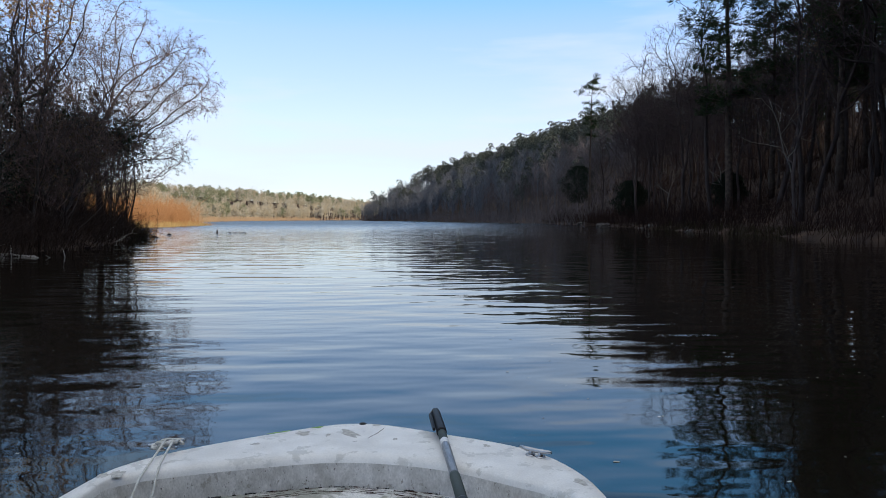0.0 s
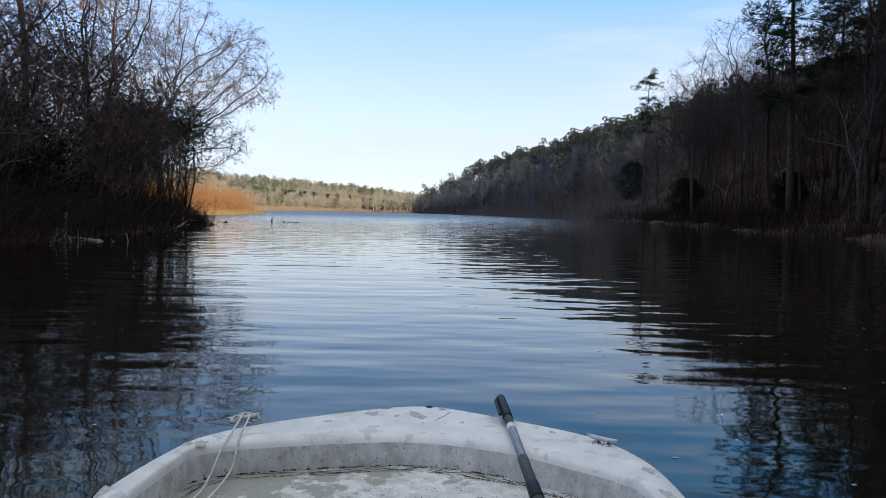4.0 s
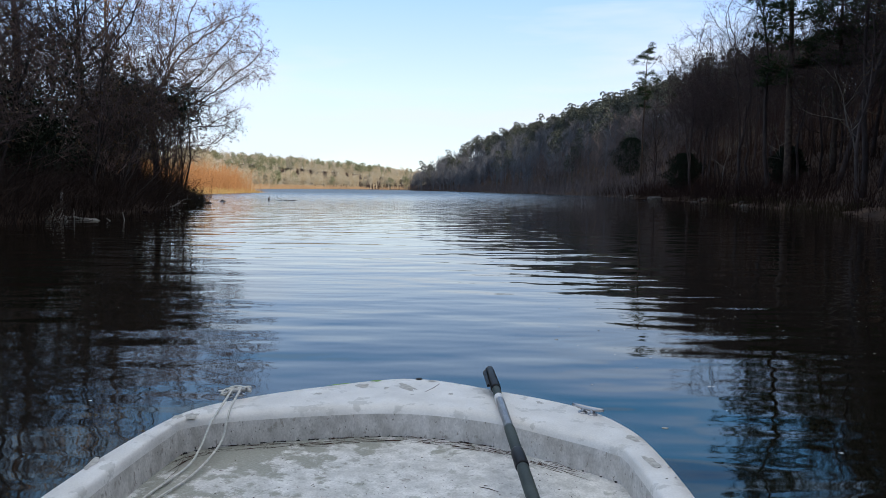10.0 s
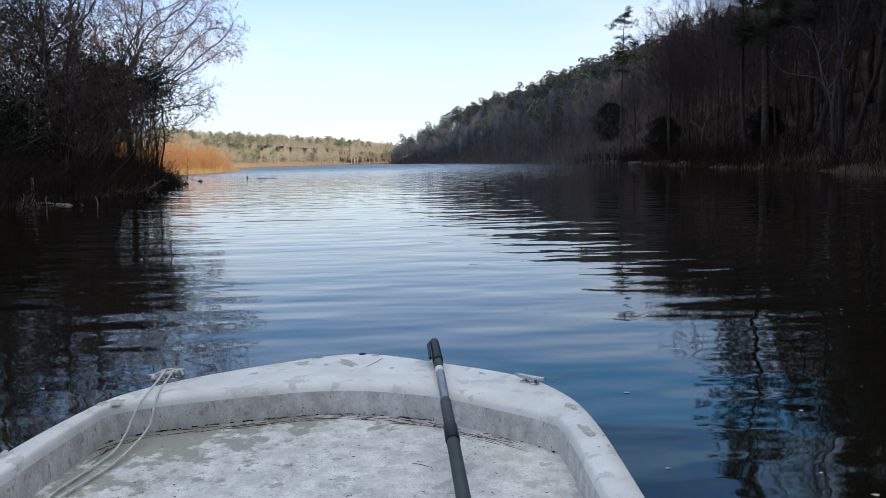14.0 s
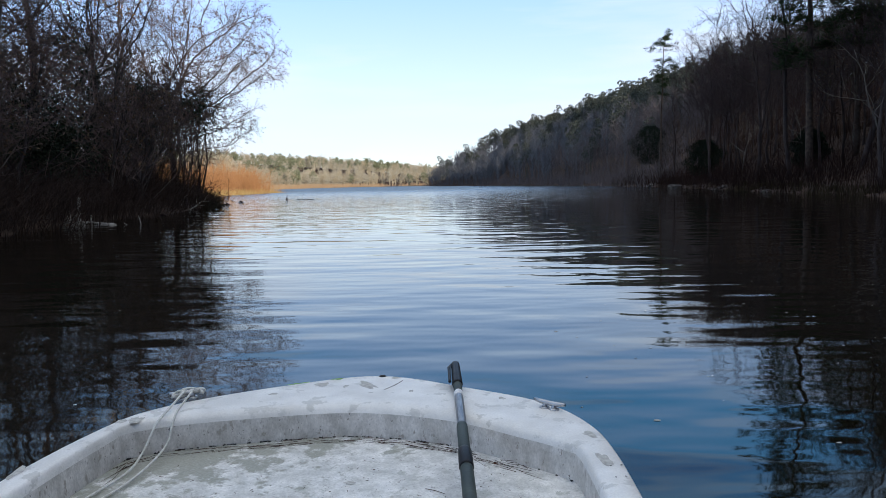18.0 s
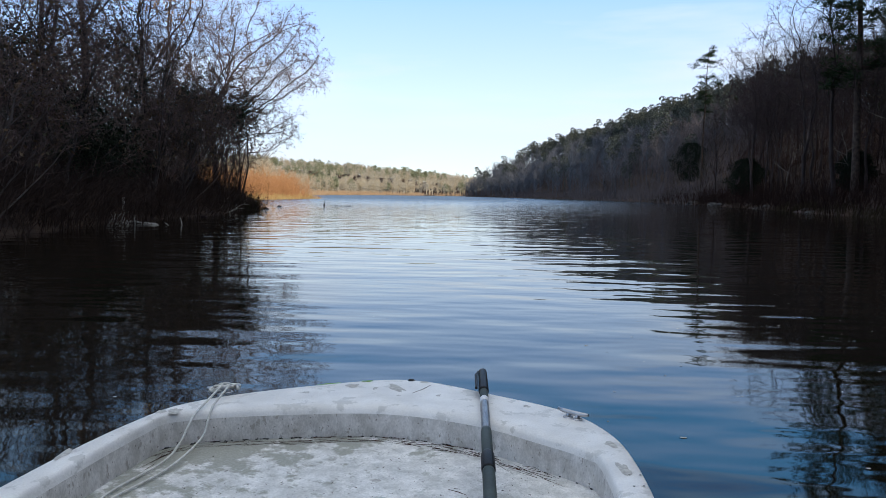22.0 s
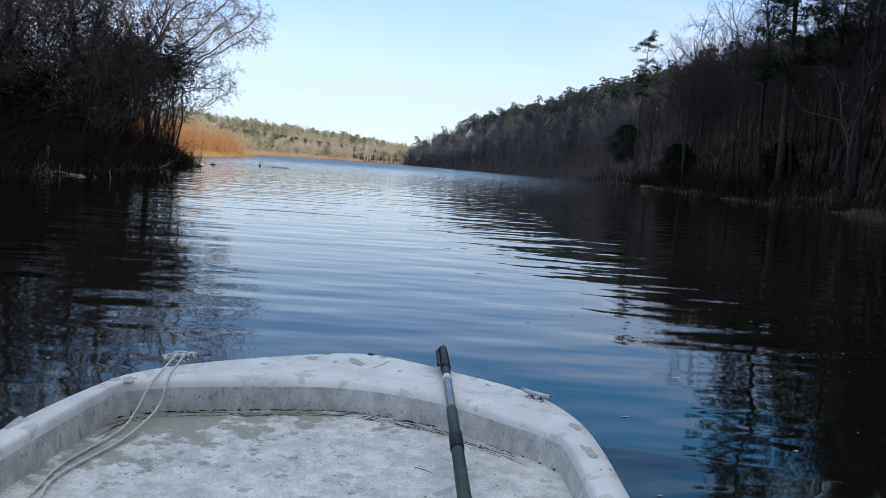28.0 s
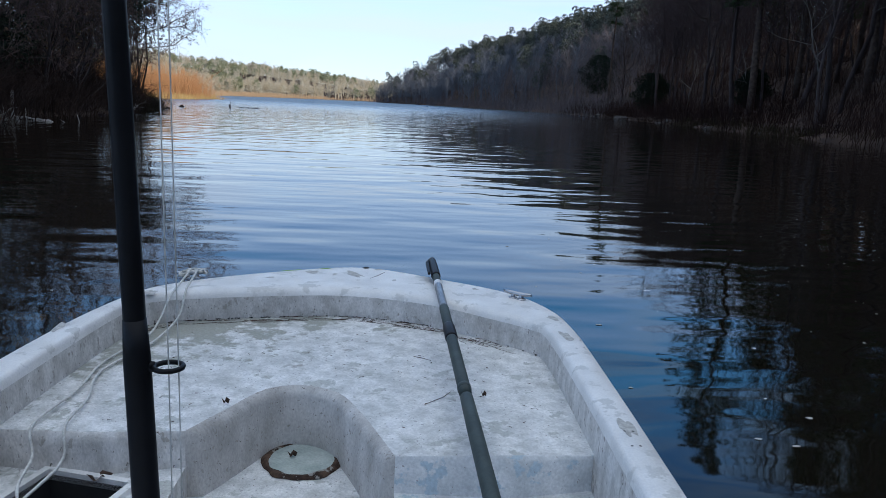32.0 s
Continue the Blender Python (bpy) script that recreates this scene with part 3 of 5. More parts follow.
def pine_tree(rng, height, r0, crown=0.5, width=0.17, lean=(0, 0), whorls=15, sparse=0.0, tuft=1.0):
    wood, need = Build(), Build()
    lean = Vector((lean[0], lean[1], 0))
    axis = [Vector((rng.uniform(-1, 1) * 0.06, rng.uniform(-1, 1) * 0.06, height * i / 12 - (0.3 if i == 0 else 0))) + lean * (i / 12) ** 1.5 for i in range(13)]
    wood.tube(axis, [r0 * (1.15 - 0.98 * i / 12) for i in range(13)], 8)
    for w in range(whorls):
        t = 1 - crown + crown * (w + 0.3) / whorls
        t = min(0.995, t + rng.uniform(-0.5, 0.5) * crown / whorls)
        k = min(int(t * 12), 11)
        base = axis[k].lerp(axis[k + 1], t * 12 - k)
        rel = (t - 1 + crown) / crown
        reach = height * width * (0.45 + 0.9 * rel if rel < 0.45 else 1.15 * (1.05 - rel) ** 0.6) * rng.uniform(0.75, 1.2)
        for s in range(rng.choice((4, 5, 6))):
            if rng.random() < sparse:
                continue
            a = rng.uniform(0, 6.28)
            d = Vector((math.cos(a), math.sin(a), rng.uniform(-0.25, 0.6))).normalized()
            L = reach * rng.uniform(0.6, 1.15)
            tip = base + d * L + Vector((0, 0, L * 0.12))
            mid = base.lerp(tip, 0.5) + Vector((0, 0, -L * 0.06))
            wood.tube([base, mid, tip], [r0 * 0.16, r0 * 0.10, 0.012], 4, False)
            for c in range(rng.choice((4, 5, 6, 7))):
                u = rng.uniform(0.45, 1.05)
                p = base.lerp(tip, u) + Vector((rng.gauss(0, 0.16), rng.gauss(0, 0.16), rng.gauss(0.03, 0.05))) * L
                size = tuft * rng.uniform(0.35, 0.6)
                for q in range(30):
                    nd = rand_dir(rng, 0.45)
                    nd = Vector((nd.x, nd.y, nd.z * 0.55)).normalized()
                    need.leaf(p + nd * size * 0.1, nd, rand_dir(rng), size * rng.uniform(0.5, 0.9), 0.019 * tuft)
    return wood, need


def place(x, y, rz=0.0, s=1.0, sink=0.0, tilt=(0, 0)):
    return Matrix.Translation((x, y, ground_height(x, y) - sink)) @ Euler((tilt[0], tilt[1], rz)).to_matrix().to_4x4() @ Matrix.Diagonal((s, s, s, 1))


def make_tree(name, builds, mats, at, label, category, group=""):
    t = thing(name, label, category, group, at=at)
    for pname, b, m in zip(("trunk", "crown", "foliage"), builds, mats):
        if b.v:
            part(pname, b, m, t, smooth=(pname == "trunk"))
    return t


def scatter_trees(rng, variants, spots, scale, sink=0.2):
    """Puts the variants (made by functions) at the spots; the first use of each is the original, the rest are copies."""
    made = {}
    for i, (x, y) in enumerate(spots):
        k = rng.randrange(len(variants))
        at = place(x, y, rng.uniform(0, 6.28), rng.uniform(*scale), sink, (rng.uniform(-0.06, 0.06), rng.uniform(-0.06, 0.06)))
        if k in made:
            copy_thing(made[k], at)
        else:
            made[k] = variants[k](at)


def hillside_spots(rng, count, y0, y1, d0, d1, gap):
    spots = []
    tries = 0
    while len(spots) < count and tries < count * 40:
        tries += 1
        y = rng.uniform(y0, y1)
        d = d0 + (d1 - d0) * rng.random() ** 1.2
        x = interp(y, RIGHT_SHORE) + d
        if all((x - a) ** 2 + (y - b) ** 2 > gap * gap for a, b in spots):
            spots.append((x, y))
    return spots


def right_hill_forest():
    rng = random.Random(11)

    def bare(seed, h, r, bark, label, **kw):
        def make(at):
            b = bare_tree(random.Random(seed), h, r, **kw)
            return make_tree("bare_tree", b, (bark, M_TWIG, M_TAN_LEAF), at, label, "tree", "leafless trees on the hillside")
        return make

    tall = dict(limbs=12, subs=5, twigs=5, tips=4, first=0.34, spread=0.30, stout=0.36)
    variants = [
        bare(1, 15.0, 0.17, M_BARK, "tall leafless hardwood tree with grey-brown bark", **tall),
        bare(2, 13.5, 0.14, M_BARK, "slim leafless hardwood tree on the wooded slope", **tall),
        bare(3, 16.0, 0.20, M_BARK, "tall straight leafless tree with upswept limbs", **tall),
        bare(4, 11.0, 0.10, M_PALE_BARK, "thin pale-barked leafless tree on the slope", lean=(1.2, 0.4), **tall),
        bare(5, 12.0, 0.13, M_BARK, "leafless hardwood with a few dry brown leaves", leaves=0.25, **tall),
    ]
    scatter_trees(rng, variants, hillside_spots(rng, 100, 14, 108, 1.2, 48, 2.4), (0.75, 1.2))
    scatter_trees(rng, variants, hillside_spots(rng, 36, 106, 180, 1.2, 30, 3.5), (0.45, 0.66))

    def broad(seed, fork, crown, radii, label, **kw):
        def make(at):
            b = spreading_tree(random.Random(seed), fork, crown, radii, **kw)
            return make_tree("bare_tree", b, (M_BARK, M_TWIG, M_TAN_LEAF), at, label, "tree", "leafless trees on the hillside")
        return make

    airy = dict(count=680, kill=0.60, step=0.36, tip=0.0105, sprays=2, twig=0.75)
    crowns = [
        broad(6, (-0.6, 0, 5.0), (-1.4, 0, 10.5), (4.2, 4.0, 4.6), "broad leafless hardwood with arching limbs and fine twigs", **airy),
        broad(7, (0.2, -0.3, 6.0), (0.4, -0.4, 11.5), (3.4, 3.6, 4.6), "tall leafless hardwood with a narrow crown of fine twigs", **airy),
        broad(9, (-1.2, 0.4, 5.5), (-2.6, 0.5, 10.0), (4.0, 3.4, 4.0), "leafless hardwood leaning out with a wide crown", **airy),
        broad(12, (-0.8, 0.2, 3.2), (-1.8, 0.2, 7.6), (3.6, 3.4, 4.2), "low leafless hardwood with crooked spreading limbs", **airy),
    ]
    scatter_trees(rng, crowns, hillside_spots(rng, 52, 50, 104, 3, 42, 3.6), (0.85, 1.15))
    scatter_trees(rng, crowns, hillside_spots(rng, 46, 20, 54, 4, 44, 3.4), (1.15, 1.5))

    copies = []
    for k, (x, y) in enumerate(((29.6, 86.0), (31.2, 92.0), (33.2, 96.5), (29.2, 78.0), (35.0, 88.0), (32.0, 83.0))):
        copies.append(copy_thing(copies[k], place(x, y, 1.3 * k, 0.95 + 0.05 * (k % 3), 0.2)) if k < len(copies) else crowns[k % 3](place(x, y, 1.3 * k, 1.0, 0.2)))

    def pine(seed, h, r, **kw):
        def make(at):
            w, n = pine_tree(random.Random(seed), h, r, **kw)
            t = thing("pine_tree", "tall green pine with a bare brown trunk on the hillside", "pine tree", "pines on the hillside", at=at)
            part("trunk", w, M_PINE_BARK, t, smooth=True)
            part("needles", n, M_NEEDLE, t)
            return t
        return make

    pines = [pine(21, 15, 0.18, crown=0.55, width=0.19, tuft=1.2), pine(22, 13, 0.16, crown=0.62, width=0.22, tuft=1.2), pine(23, 16, 0.2, crown=0.5, width=0.19, tuft=1.2)]
    crest = []
    for i in range(40):
        y = 108 + 212 * (i / 40) + rng.uniform(-2, 2)
        crest.append((interp(y, RIGHT_SHORE) + rng.uniform(18, 52) * interp(y, [(108, 0.8), (220, 1.0), (320, 0.35)]), y))
    crest += hillside_spots(rng, 14, 30, 110, 18, 45, 5)
    scatter_trees(rng, pines, crest, (0.5, 0.72))

    tall_pines = []
    for k, (x, y, size) in enumerate(((30.0, 56.0, 1.15), (33.5, 50.0, 1.2), (28.5, 45.0, 1.1), (37.0, 60.0, 1.2), (26.5, 36.0, 1.1))):
        at = place(x, y, 1.7 * k, size, 0.2)
        tall_pines.append(pines[k](at) if k < 2 else copy_thing(tall_pines[k % 2], at))
    # the great pine that leans out over the others, and the lone one on the skyline
    w, n = pine_tree(random.Random(31), 24.0, 0.25, crown=0.68, width=0.19, lean=(-0.9, -0.5), whorls=22, sparse=0.12, tuft=1.4)
    t = thing("pine_tree", "great dark pine leaning out above the leafless trees", "pine tree", at=place(25.6, 54.0, 0, 1, 0.2))
    part("trunk", w, M_PINE_BARK, t, smooth=True)
    part("needles", n, M_NEEDLE, t)
    w, n = pine_tree(random.Random(38), 21.6, 0.17, crown=0.42, width=0.135, lean=(0.5, 0), whorls=13, sparse=0.38, tuft=1.1)
    t = thing("pine_tree", "lone sparse pine standing above the skyline", "pine tree", at=place(29.8, 108.0, 0, 1, 0.2))
    part("trunk", w, M_PINE_BARK, t, smooth=True)
    part("needles", n, M_NEEDLE, t)

    # bleached dead trees near the waterline
    for k, (x, y, h, lean) in enumerate([(22.9, 40.0, 7.5, (-1.4, 0.2)), (27.6, 58.0, 5.0, (-0.9, 0.1)), (29.2, 76.0, 6.0, (0.8, 0.0))]):
        b = bare_tree(random.Random(300 + k), h, 0.075, lean, limbs=6, subs=3, twigs=2, tips=1, first=0.4, spread=0.42, rise=(5, 35), stout=0.5)
        make_tree("dead_tree", b, (M_DEAD_BARK, M_DEAD_BARK, M_TAN_LEAF), place(x, y, 0.4 * k, 1, 0.1), "bleached crooked dead tree leaning towards the water", "dead tree", "dead trees on the shore")

    # dense dark evergreens low on the slope
    def evergreen(seed, h, wid, low):
        b, trunk = Build(), Build()
        r2 = random.Random(seed)
        trunk.tube([Vector((0, 0, -0.3)), Vector((0.05, 0, h * 0.5)), Vector((0, 0, h * 0.9))], [0.12, 0.08, 0.02], 6)
        for _ in range(11000):
            z = r2.random()
            a = r2.uniform(0, 6.28)
            rad = wid * math.sin(math.pi * min(1, 0.04 + z * 0.93)) ** 0.5 * (0.5 + 0.5 * r2.random()) * (1 + 0.9 * noise.noise((math.cos(a) * 1.8, math.sin(a) * 1.8, z * 5 + seed)))
            p = Vector((math.cos(a) * rad, math.sin(a) * rad, low + z * (h - low)))
            b.leaf(p, rand_dir(r2, 0.3), rand_dir(r2), r2.uniform(0.12, 0.22), 0.045)
        return trunk, b

    for k, (x, y, h, wid, s) in enumerate([(33.5, 128.0, 8.6, 2.9, 1.0), (29.5, 88, 4.6, 2.0, 1.0), (27.5, 58, 3.2, 1.2, 1.0)]):
        tr, b = evergreen(50 + k, h, wid, 0.25 if k else 2.2)
        t = thing("evergreen_bush", "dense dark evergreen bush low on the wooded slope", "bush", "evergreen bushes", at=place(x, y, 0, s, 0.1))
        part("trunk", tr, M_BARK, t)
        part("foliage", b, M_EVERGREEN, t)


right_hill_forest()


def brush(name, label, category, material, rng, spots, height, stems, spread, r=0.012, lean=(0, 0), fork=3, kind="stuff"):
    """Thickets of thin upright forked stems round the given spots, as one mesh."""
    b = Build()
    for x, y in spots:
        h = rng.uniform(*height)
        z = ground_height(x, y) - 0.05
        for _ in range(stems):
            p = Vector((x + rng.gauss(0, spread), y + rng.gauss(0, spread), 0))
            p.z = max(ground_height(p.x, p.y) - 0.05, -0.1)
            d = Vector((rng.gauss(lean[0], 0.33), rng.gauss(lean[1], 0.33), 1)).normalized()
            L = h * rng.uniform(0.5, 1.1)
            q = p + d * L
            b.spike(p, q, r * rng.uniform(0.7, 1.4))
            for _ in range(fork):
                s = p.lerp(q, rng.uniform(0.3, 0.9))
                b.spike(s, s + (d + rand_dir(rng, 0.2) * 0.8).normalized() * L * rng.uniform(0.2, 0.45), r * 0.6)
    ob = part(name, b, material)
    tagged(ob, label, category, kind=kind)
    return ob


def canopy(b, rng, x, y, h, w, low, size, thin, bits):
    """One far tree with a rounded crown of small pieces, added to the joined mesh b."""
    g = ground_height(x, y)
    b.spike(Vector((x, y, g - 0.3)), Vector((x + rng.uniform(-0.4, 0.4), y, g + h * 0.95)), 0.12)
    lump = rng.uniform(0, 9)
    for c in range(max(6, bits // 16)):
        # the crown swells into clumps
        d = rand_dir(rng, 0.3) * (0.3 + 0.7 * rng.random() ** 0.6)
        r = 1 + 0.3 * noise.noise(d * 1.7 + Vector((lump, 0, 0)))
        hub = Vector((x + d.x * w * r, y + d.y * w * r, g + h * (low + 1) / 2 + d.z * h * (1 - low) / 2 * r))
        swell = w * rng.uniform(0.22, 0.42)
        for _ in range(16):
            e = rand_dir(rng, 0.25)
            b.leaf(hub + e * swell * (0.5 + 0.5 * rng.random()), (e + rand_dir(rng, 0.5) * 0.9).normalized(), rand_dir(rng), size * rng.uniform(0.6, 1.2), thin)


def strands(b, rng, x, y, h, w, count, thin):
    """One far leafless tree: a trunk and a fan of thin upswept boughs, added to the joined mesh b."""
    g = ground_height(x, y)
    top = Vector((x + rng.uniform(-0.5, 0.5), y, g + h))
    foot = Vector((x, y, g - 0.3))
    b.spike(foot, top, thin * 2.2)
    for _ in range(count):
        t = rng.uniform(0.25, 0.9)
        p = foot.lerp(top, t)
        a = rng.uniform(0, 6.28)
        out = w * rng.uniform(0.3, 1.0) * (1.15 - 0.6 * t)
        q = p + Vector((math.cos(a) * out, math.sin(a) * out, out * rng.uniform(0.5, 1.5)))
        b.spike(p, q, thin)
        for _ in range(3):
            m = p.lerp(q, rng.uniform(0.3, 0.95))
            b.spike(m, m + ((q - p).normalized() + rand_dir(rng, 0.5) * 0.8).normalized() * out * rng.uniform(0.35, 0.6), thin * 0.7)


def far_pine(b, rng, x, y, h, w, size, thin, clumps, per):
    """One far pine: a bare trunk with rounded clumps of needles high up, added to the joined mesh b."""
    g = ground_height(x, y)
    b.spike(Vector((x, y, g - 0.3)), Vector((x, y, g + h * 0.97)), 0.14)
    for c in range(clumps):
        t = c / max(1, clumps - 1)
        a = rng.uniform(0, 6.28)
        out = w * (1 - 0.75 * t) * rng.uniform(0.25, 0.9)
        hub = Vector((x + math.cos(a) * out, y + math.sin(a) * out, g + h * (0.45 + 0.47 * t)))
        r = w * rng.uniform(0.38, 0.58) * (1.1 - 0.35 * t)
        for _ in range(per):
            e = rand_dir(rng, 0.3)
            e = Vector((e.x, e.y, e.z * 0.7))
            b.leaf(hub + e * r * (0.65 + 0.35 * rng.random()), (e + rand_dir(rng, 0.4) * 0.8).normalized(), rand_dir(rng), size * rng.uniform(0.6, 1.2), thin)


def right_hill_canopy():
    rng = random.Random(29)
    grey, green, hazy, near = Build(), Build(), Build(), Build()
    count = 0
    while count < 1500:
        y = rng.uniform(100, 326)
        d = rng.uniform(1, 62)
        x = interp(y, RIGHT_SHORE) + d
        if y < 132 and d < 14:
            continue
        count += 1
        if rng.random() < interp(d, [(0, 0.02), (18, 0.10), (26, 0.6), (36, 0.9), (60, 0.9)]):
            big = 1.25 if rng.random() < 0.2 else 1.0
            far_pine(green, rng, x, y, rng.uniform(8.0, 11.0) * big * interp(y, [(250, 1.0), (322, 0.80)]), rng.uniform(1.9, 2.7) * big, 0.40, 0.22, rng.choice((6, 7)), 62)
        else:
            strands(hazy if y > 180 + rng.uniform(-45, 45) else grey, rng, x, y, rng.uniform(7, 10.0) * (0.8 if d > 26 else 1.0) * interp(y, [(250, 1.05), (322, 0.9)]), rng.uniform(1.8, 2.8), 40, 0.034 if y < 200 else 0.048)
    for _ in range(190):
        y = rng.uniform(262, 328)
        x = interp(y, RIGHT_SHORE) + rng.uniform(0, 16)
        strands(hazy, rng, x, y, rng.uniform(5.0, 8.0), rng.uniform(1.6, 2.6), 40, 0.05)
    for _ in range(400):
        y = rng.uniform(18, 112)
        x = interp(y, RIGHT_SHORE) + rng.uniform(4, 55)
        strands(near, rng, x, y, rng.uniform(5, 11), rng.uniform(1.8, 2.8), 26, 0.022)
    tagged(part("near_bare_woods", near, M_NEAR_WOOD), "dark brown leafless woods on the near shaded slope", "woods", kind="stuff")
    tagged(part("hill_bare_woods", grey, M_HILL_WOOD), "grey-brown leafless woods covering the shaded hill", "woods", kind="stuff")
    tagged(part("hazy_bare_woods", hazy, M_HILL_HAZY), "leafless woods on the far shoulder of the hill, painted hazy blue-grey", "woods", kind="stuff")
    # crest pines are paler and bluer than the near needles: haze in the colour
    tagged(part("hill_pine_woods", green, island_mat("hill_pine", [(0.072, 0.084, 0.078), (0.086, 0.098, 0.086), (0.105, 0.112, 0.086)])), "pines along the crest of the hill, dull green with painted haze", "woods", kind="stuff")


right_hill_canopy()


def right_shore_details():
    rng = random.Random(5)
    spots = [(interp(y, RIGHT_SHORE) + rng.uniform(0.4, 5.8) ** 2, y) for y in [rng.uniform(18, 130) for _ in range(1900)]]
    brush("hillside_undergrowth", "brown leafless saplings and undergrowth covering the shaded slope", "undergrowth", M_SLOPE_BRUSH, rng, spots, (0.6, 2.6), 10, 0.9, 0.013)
    # farther undergrowth takes the woods colour lightened for haze
    spots = [(interp(y, RIGHT_SHORE) + 0.6 + 48 * rng.random() ** 1.5, y) for y in [rng.uniform(100, 328) for _ in range(1600)]]
    brush("far_slope_undergrowth", "grey-brown leafless undergrowth on the far part of the hill", "undergrowth", M_HILL_WOOD, rng, spots, (1.5, 3.5), 8, 1.6, 0.04)
    spots = [(interp(y, RIGHT_SHORE) + rng.uniform(-0.1, 0.9), y) for y in [rng.uniform(36, 62) for _ in range(90)] + [rng.uniform(20, 140) for _ in range(60)]]
    brush("shore_grass", "tufts of dull yellow-green grass along the waterline", "grass", M_SEDGE, rng, spots, (0.25, 0.6), 26, 0.28, 0.012, fork=1)
    for k in range(10):
        y = rng.uniform(22, 125) if k > 3 else (84.1, 87.5, 101, 66)[k]
        x = interp(y, RIGHT_SHORE) + rng.uniform(-0.4, 0.5)
        size = rng.uniform(0.15, 0.45) if k > 3 else (0.9, 0.5, 0.75, 0.4)[k]
        bm = bmesh.new()
        bmesh.ops.create_icosphere(bm, subdivisions=2, radius=size)
        for v in bm.verts:
            v.co *= 1 + 0.35 * noise.noise(v.co * (1.6 / size) + Vector((k * 3.1, 0, 0)))
            v.co.z *= 0.5
            v.co.x *= 1.3
        me = bpy.data.meshes.new("rock")
        bm.to_mesh(me)
        bm.free()
        me.materials.append(M_ROCK)
        ob = new("rock", me)
        ob.matrix_world = Matrix.Translation((x, y, max(ground_height(x, y), 0) - 0.02)) @ Euler((0, 0, rng.uniform(0, 6))).to_matrix().to_4x4()
        tagged(ob, "grey-brown boulder half sunk at the waterline", "rock", "rocks along the shore")


right_shore_details()


# ---- far shore ----
def far_shore():
    rng = random.Random(77)
    # pale greyed tones: the haze of distance is put into these colours
    kinds = {
        "far_pine_woods": (Build(), island_mat("far_pine", [(0.17, 0.19, 0.12), (0.21, 0.225, 0.14), (0.25, 0.26, 0.165)]), "green pines mixed through the far sunlit hillside, painted hazy"),
        "far_tan_woods": (Build(), island_mat("far_tan", [(0.38, 0.33, 0.235), (0.43, 0.375, 0.27), (0.41, 0.345, 0.25)]), "tan leafless woods on the far sunlit hillside, paled with painted haze"),
        "far_grey_woods": (Build(), island_mat("far_grey", [(0.38, 0.345, 0.27), (0.43, 0.39, 0.305), (0.47, 0.425, 0.34)]), "leafless woods on the far sunlit hillside, painted pale grey with haze"),
    }
    names = list(kinds)
    count = 0
    while count < 3400:
        y = rng.uniform(118, 640)
        x = interp(y, LEFT_SHORE) - rng.random() ** 1.3 * 240 if y < 420 else rng.uniform(-150, 120)
        if y > 330 and x > 60:
            continue
        g = ground_height(x, y)
        if g < 0.15 or x > 140:
            continue
        count += 1
        green = noise.noise((x * 0.02, y * 0.02, 0.5)) + rng.uniform(-0.35, 0.35) + (0.25 if g > 8 else -0.15)
        name = names[0] if green > 0.14 else names[1] if rng.random() < 0.5 else names[2]
        b = kinds[name][0]
        h = rng.uniform(5.5, 8.5)
        w = rng.uniform(1.4, 2.4)
        if name == names[0]:
            far_pine(b, rng, x, y, h * 0.97, w * 1.15, 0.8, 0.34, 6, 16)
        else:
            strands(b, rng, x, y, h, w, 24, 0.065 if y < 250 else 0.10)
            canopy(b, rng, x, y, h * 0.9, w, -0.1, 1.0, 0.11, 50)
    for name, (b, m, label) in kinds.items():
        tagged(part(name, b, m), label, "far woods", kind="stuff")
    # russet willow scrub and pale reeds in front of the hill
    spots = []
    for _ in range(300):
        y = rng.uniform(72, 122)
        spots.append((interp(y, LEFT_SHORE) - 1.5 - 26 * rng.random() ** 1.3, y))
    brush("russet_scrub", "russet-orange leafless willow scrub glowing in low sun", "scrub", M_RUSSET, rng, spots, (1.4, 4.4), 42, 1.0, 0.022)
    spots = [(interp(y, LEFT_SHORE) - rng.uniform(0, 3), y) for y in [rng.uniform(110, 190) for _ in range(90)]]
    brush("low_russet_scrub", "low russet scrub along the far sunlit shore", "scrub", M_RUSSET, rng, spots, (0.4, 1.0), 26, 1.2, 0.03)
    spots = []
    for _ in range(230):
        y = rng.uniform(66, 122)
        spots.append((interp(y, LEFT_SHORE) - rng.uniform(0, 2.2), y))
    brush("reed_bed", "pale straw-coloured reeds along the far sunlit shore", "reeds", M_REED, rng, spots, (0.4, 0.8), 34, 0.7, 0.02, fork=1)
    spots = [(interp(y, LEFT_SHORE) - rng.uniform(0, 5), y) for y in [rng.uniform(122, 415) for _ in range(700)]]
    brush("far_shore_brush", "low pale tan brush along the far waterline", "scrub", M_TAN_SCRUB, rng, spots, (0.8, 2.2), 14, 1.5, 0.05)


far_shore()


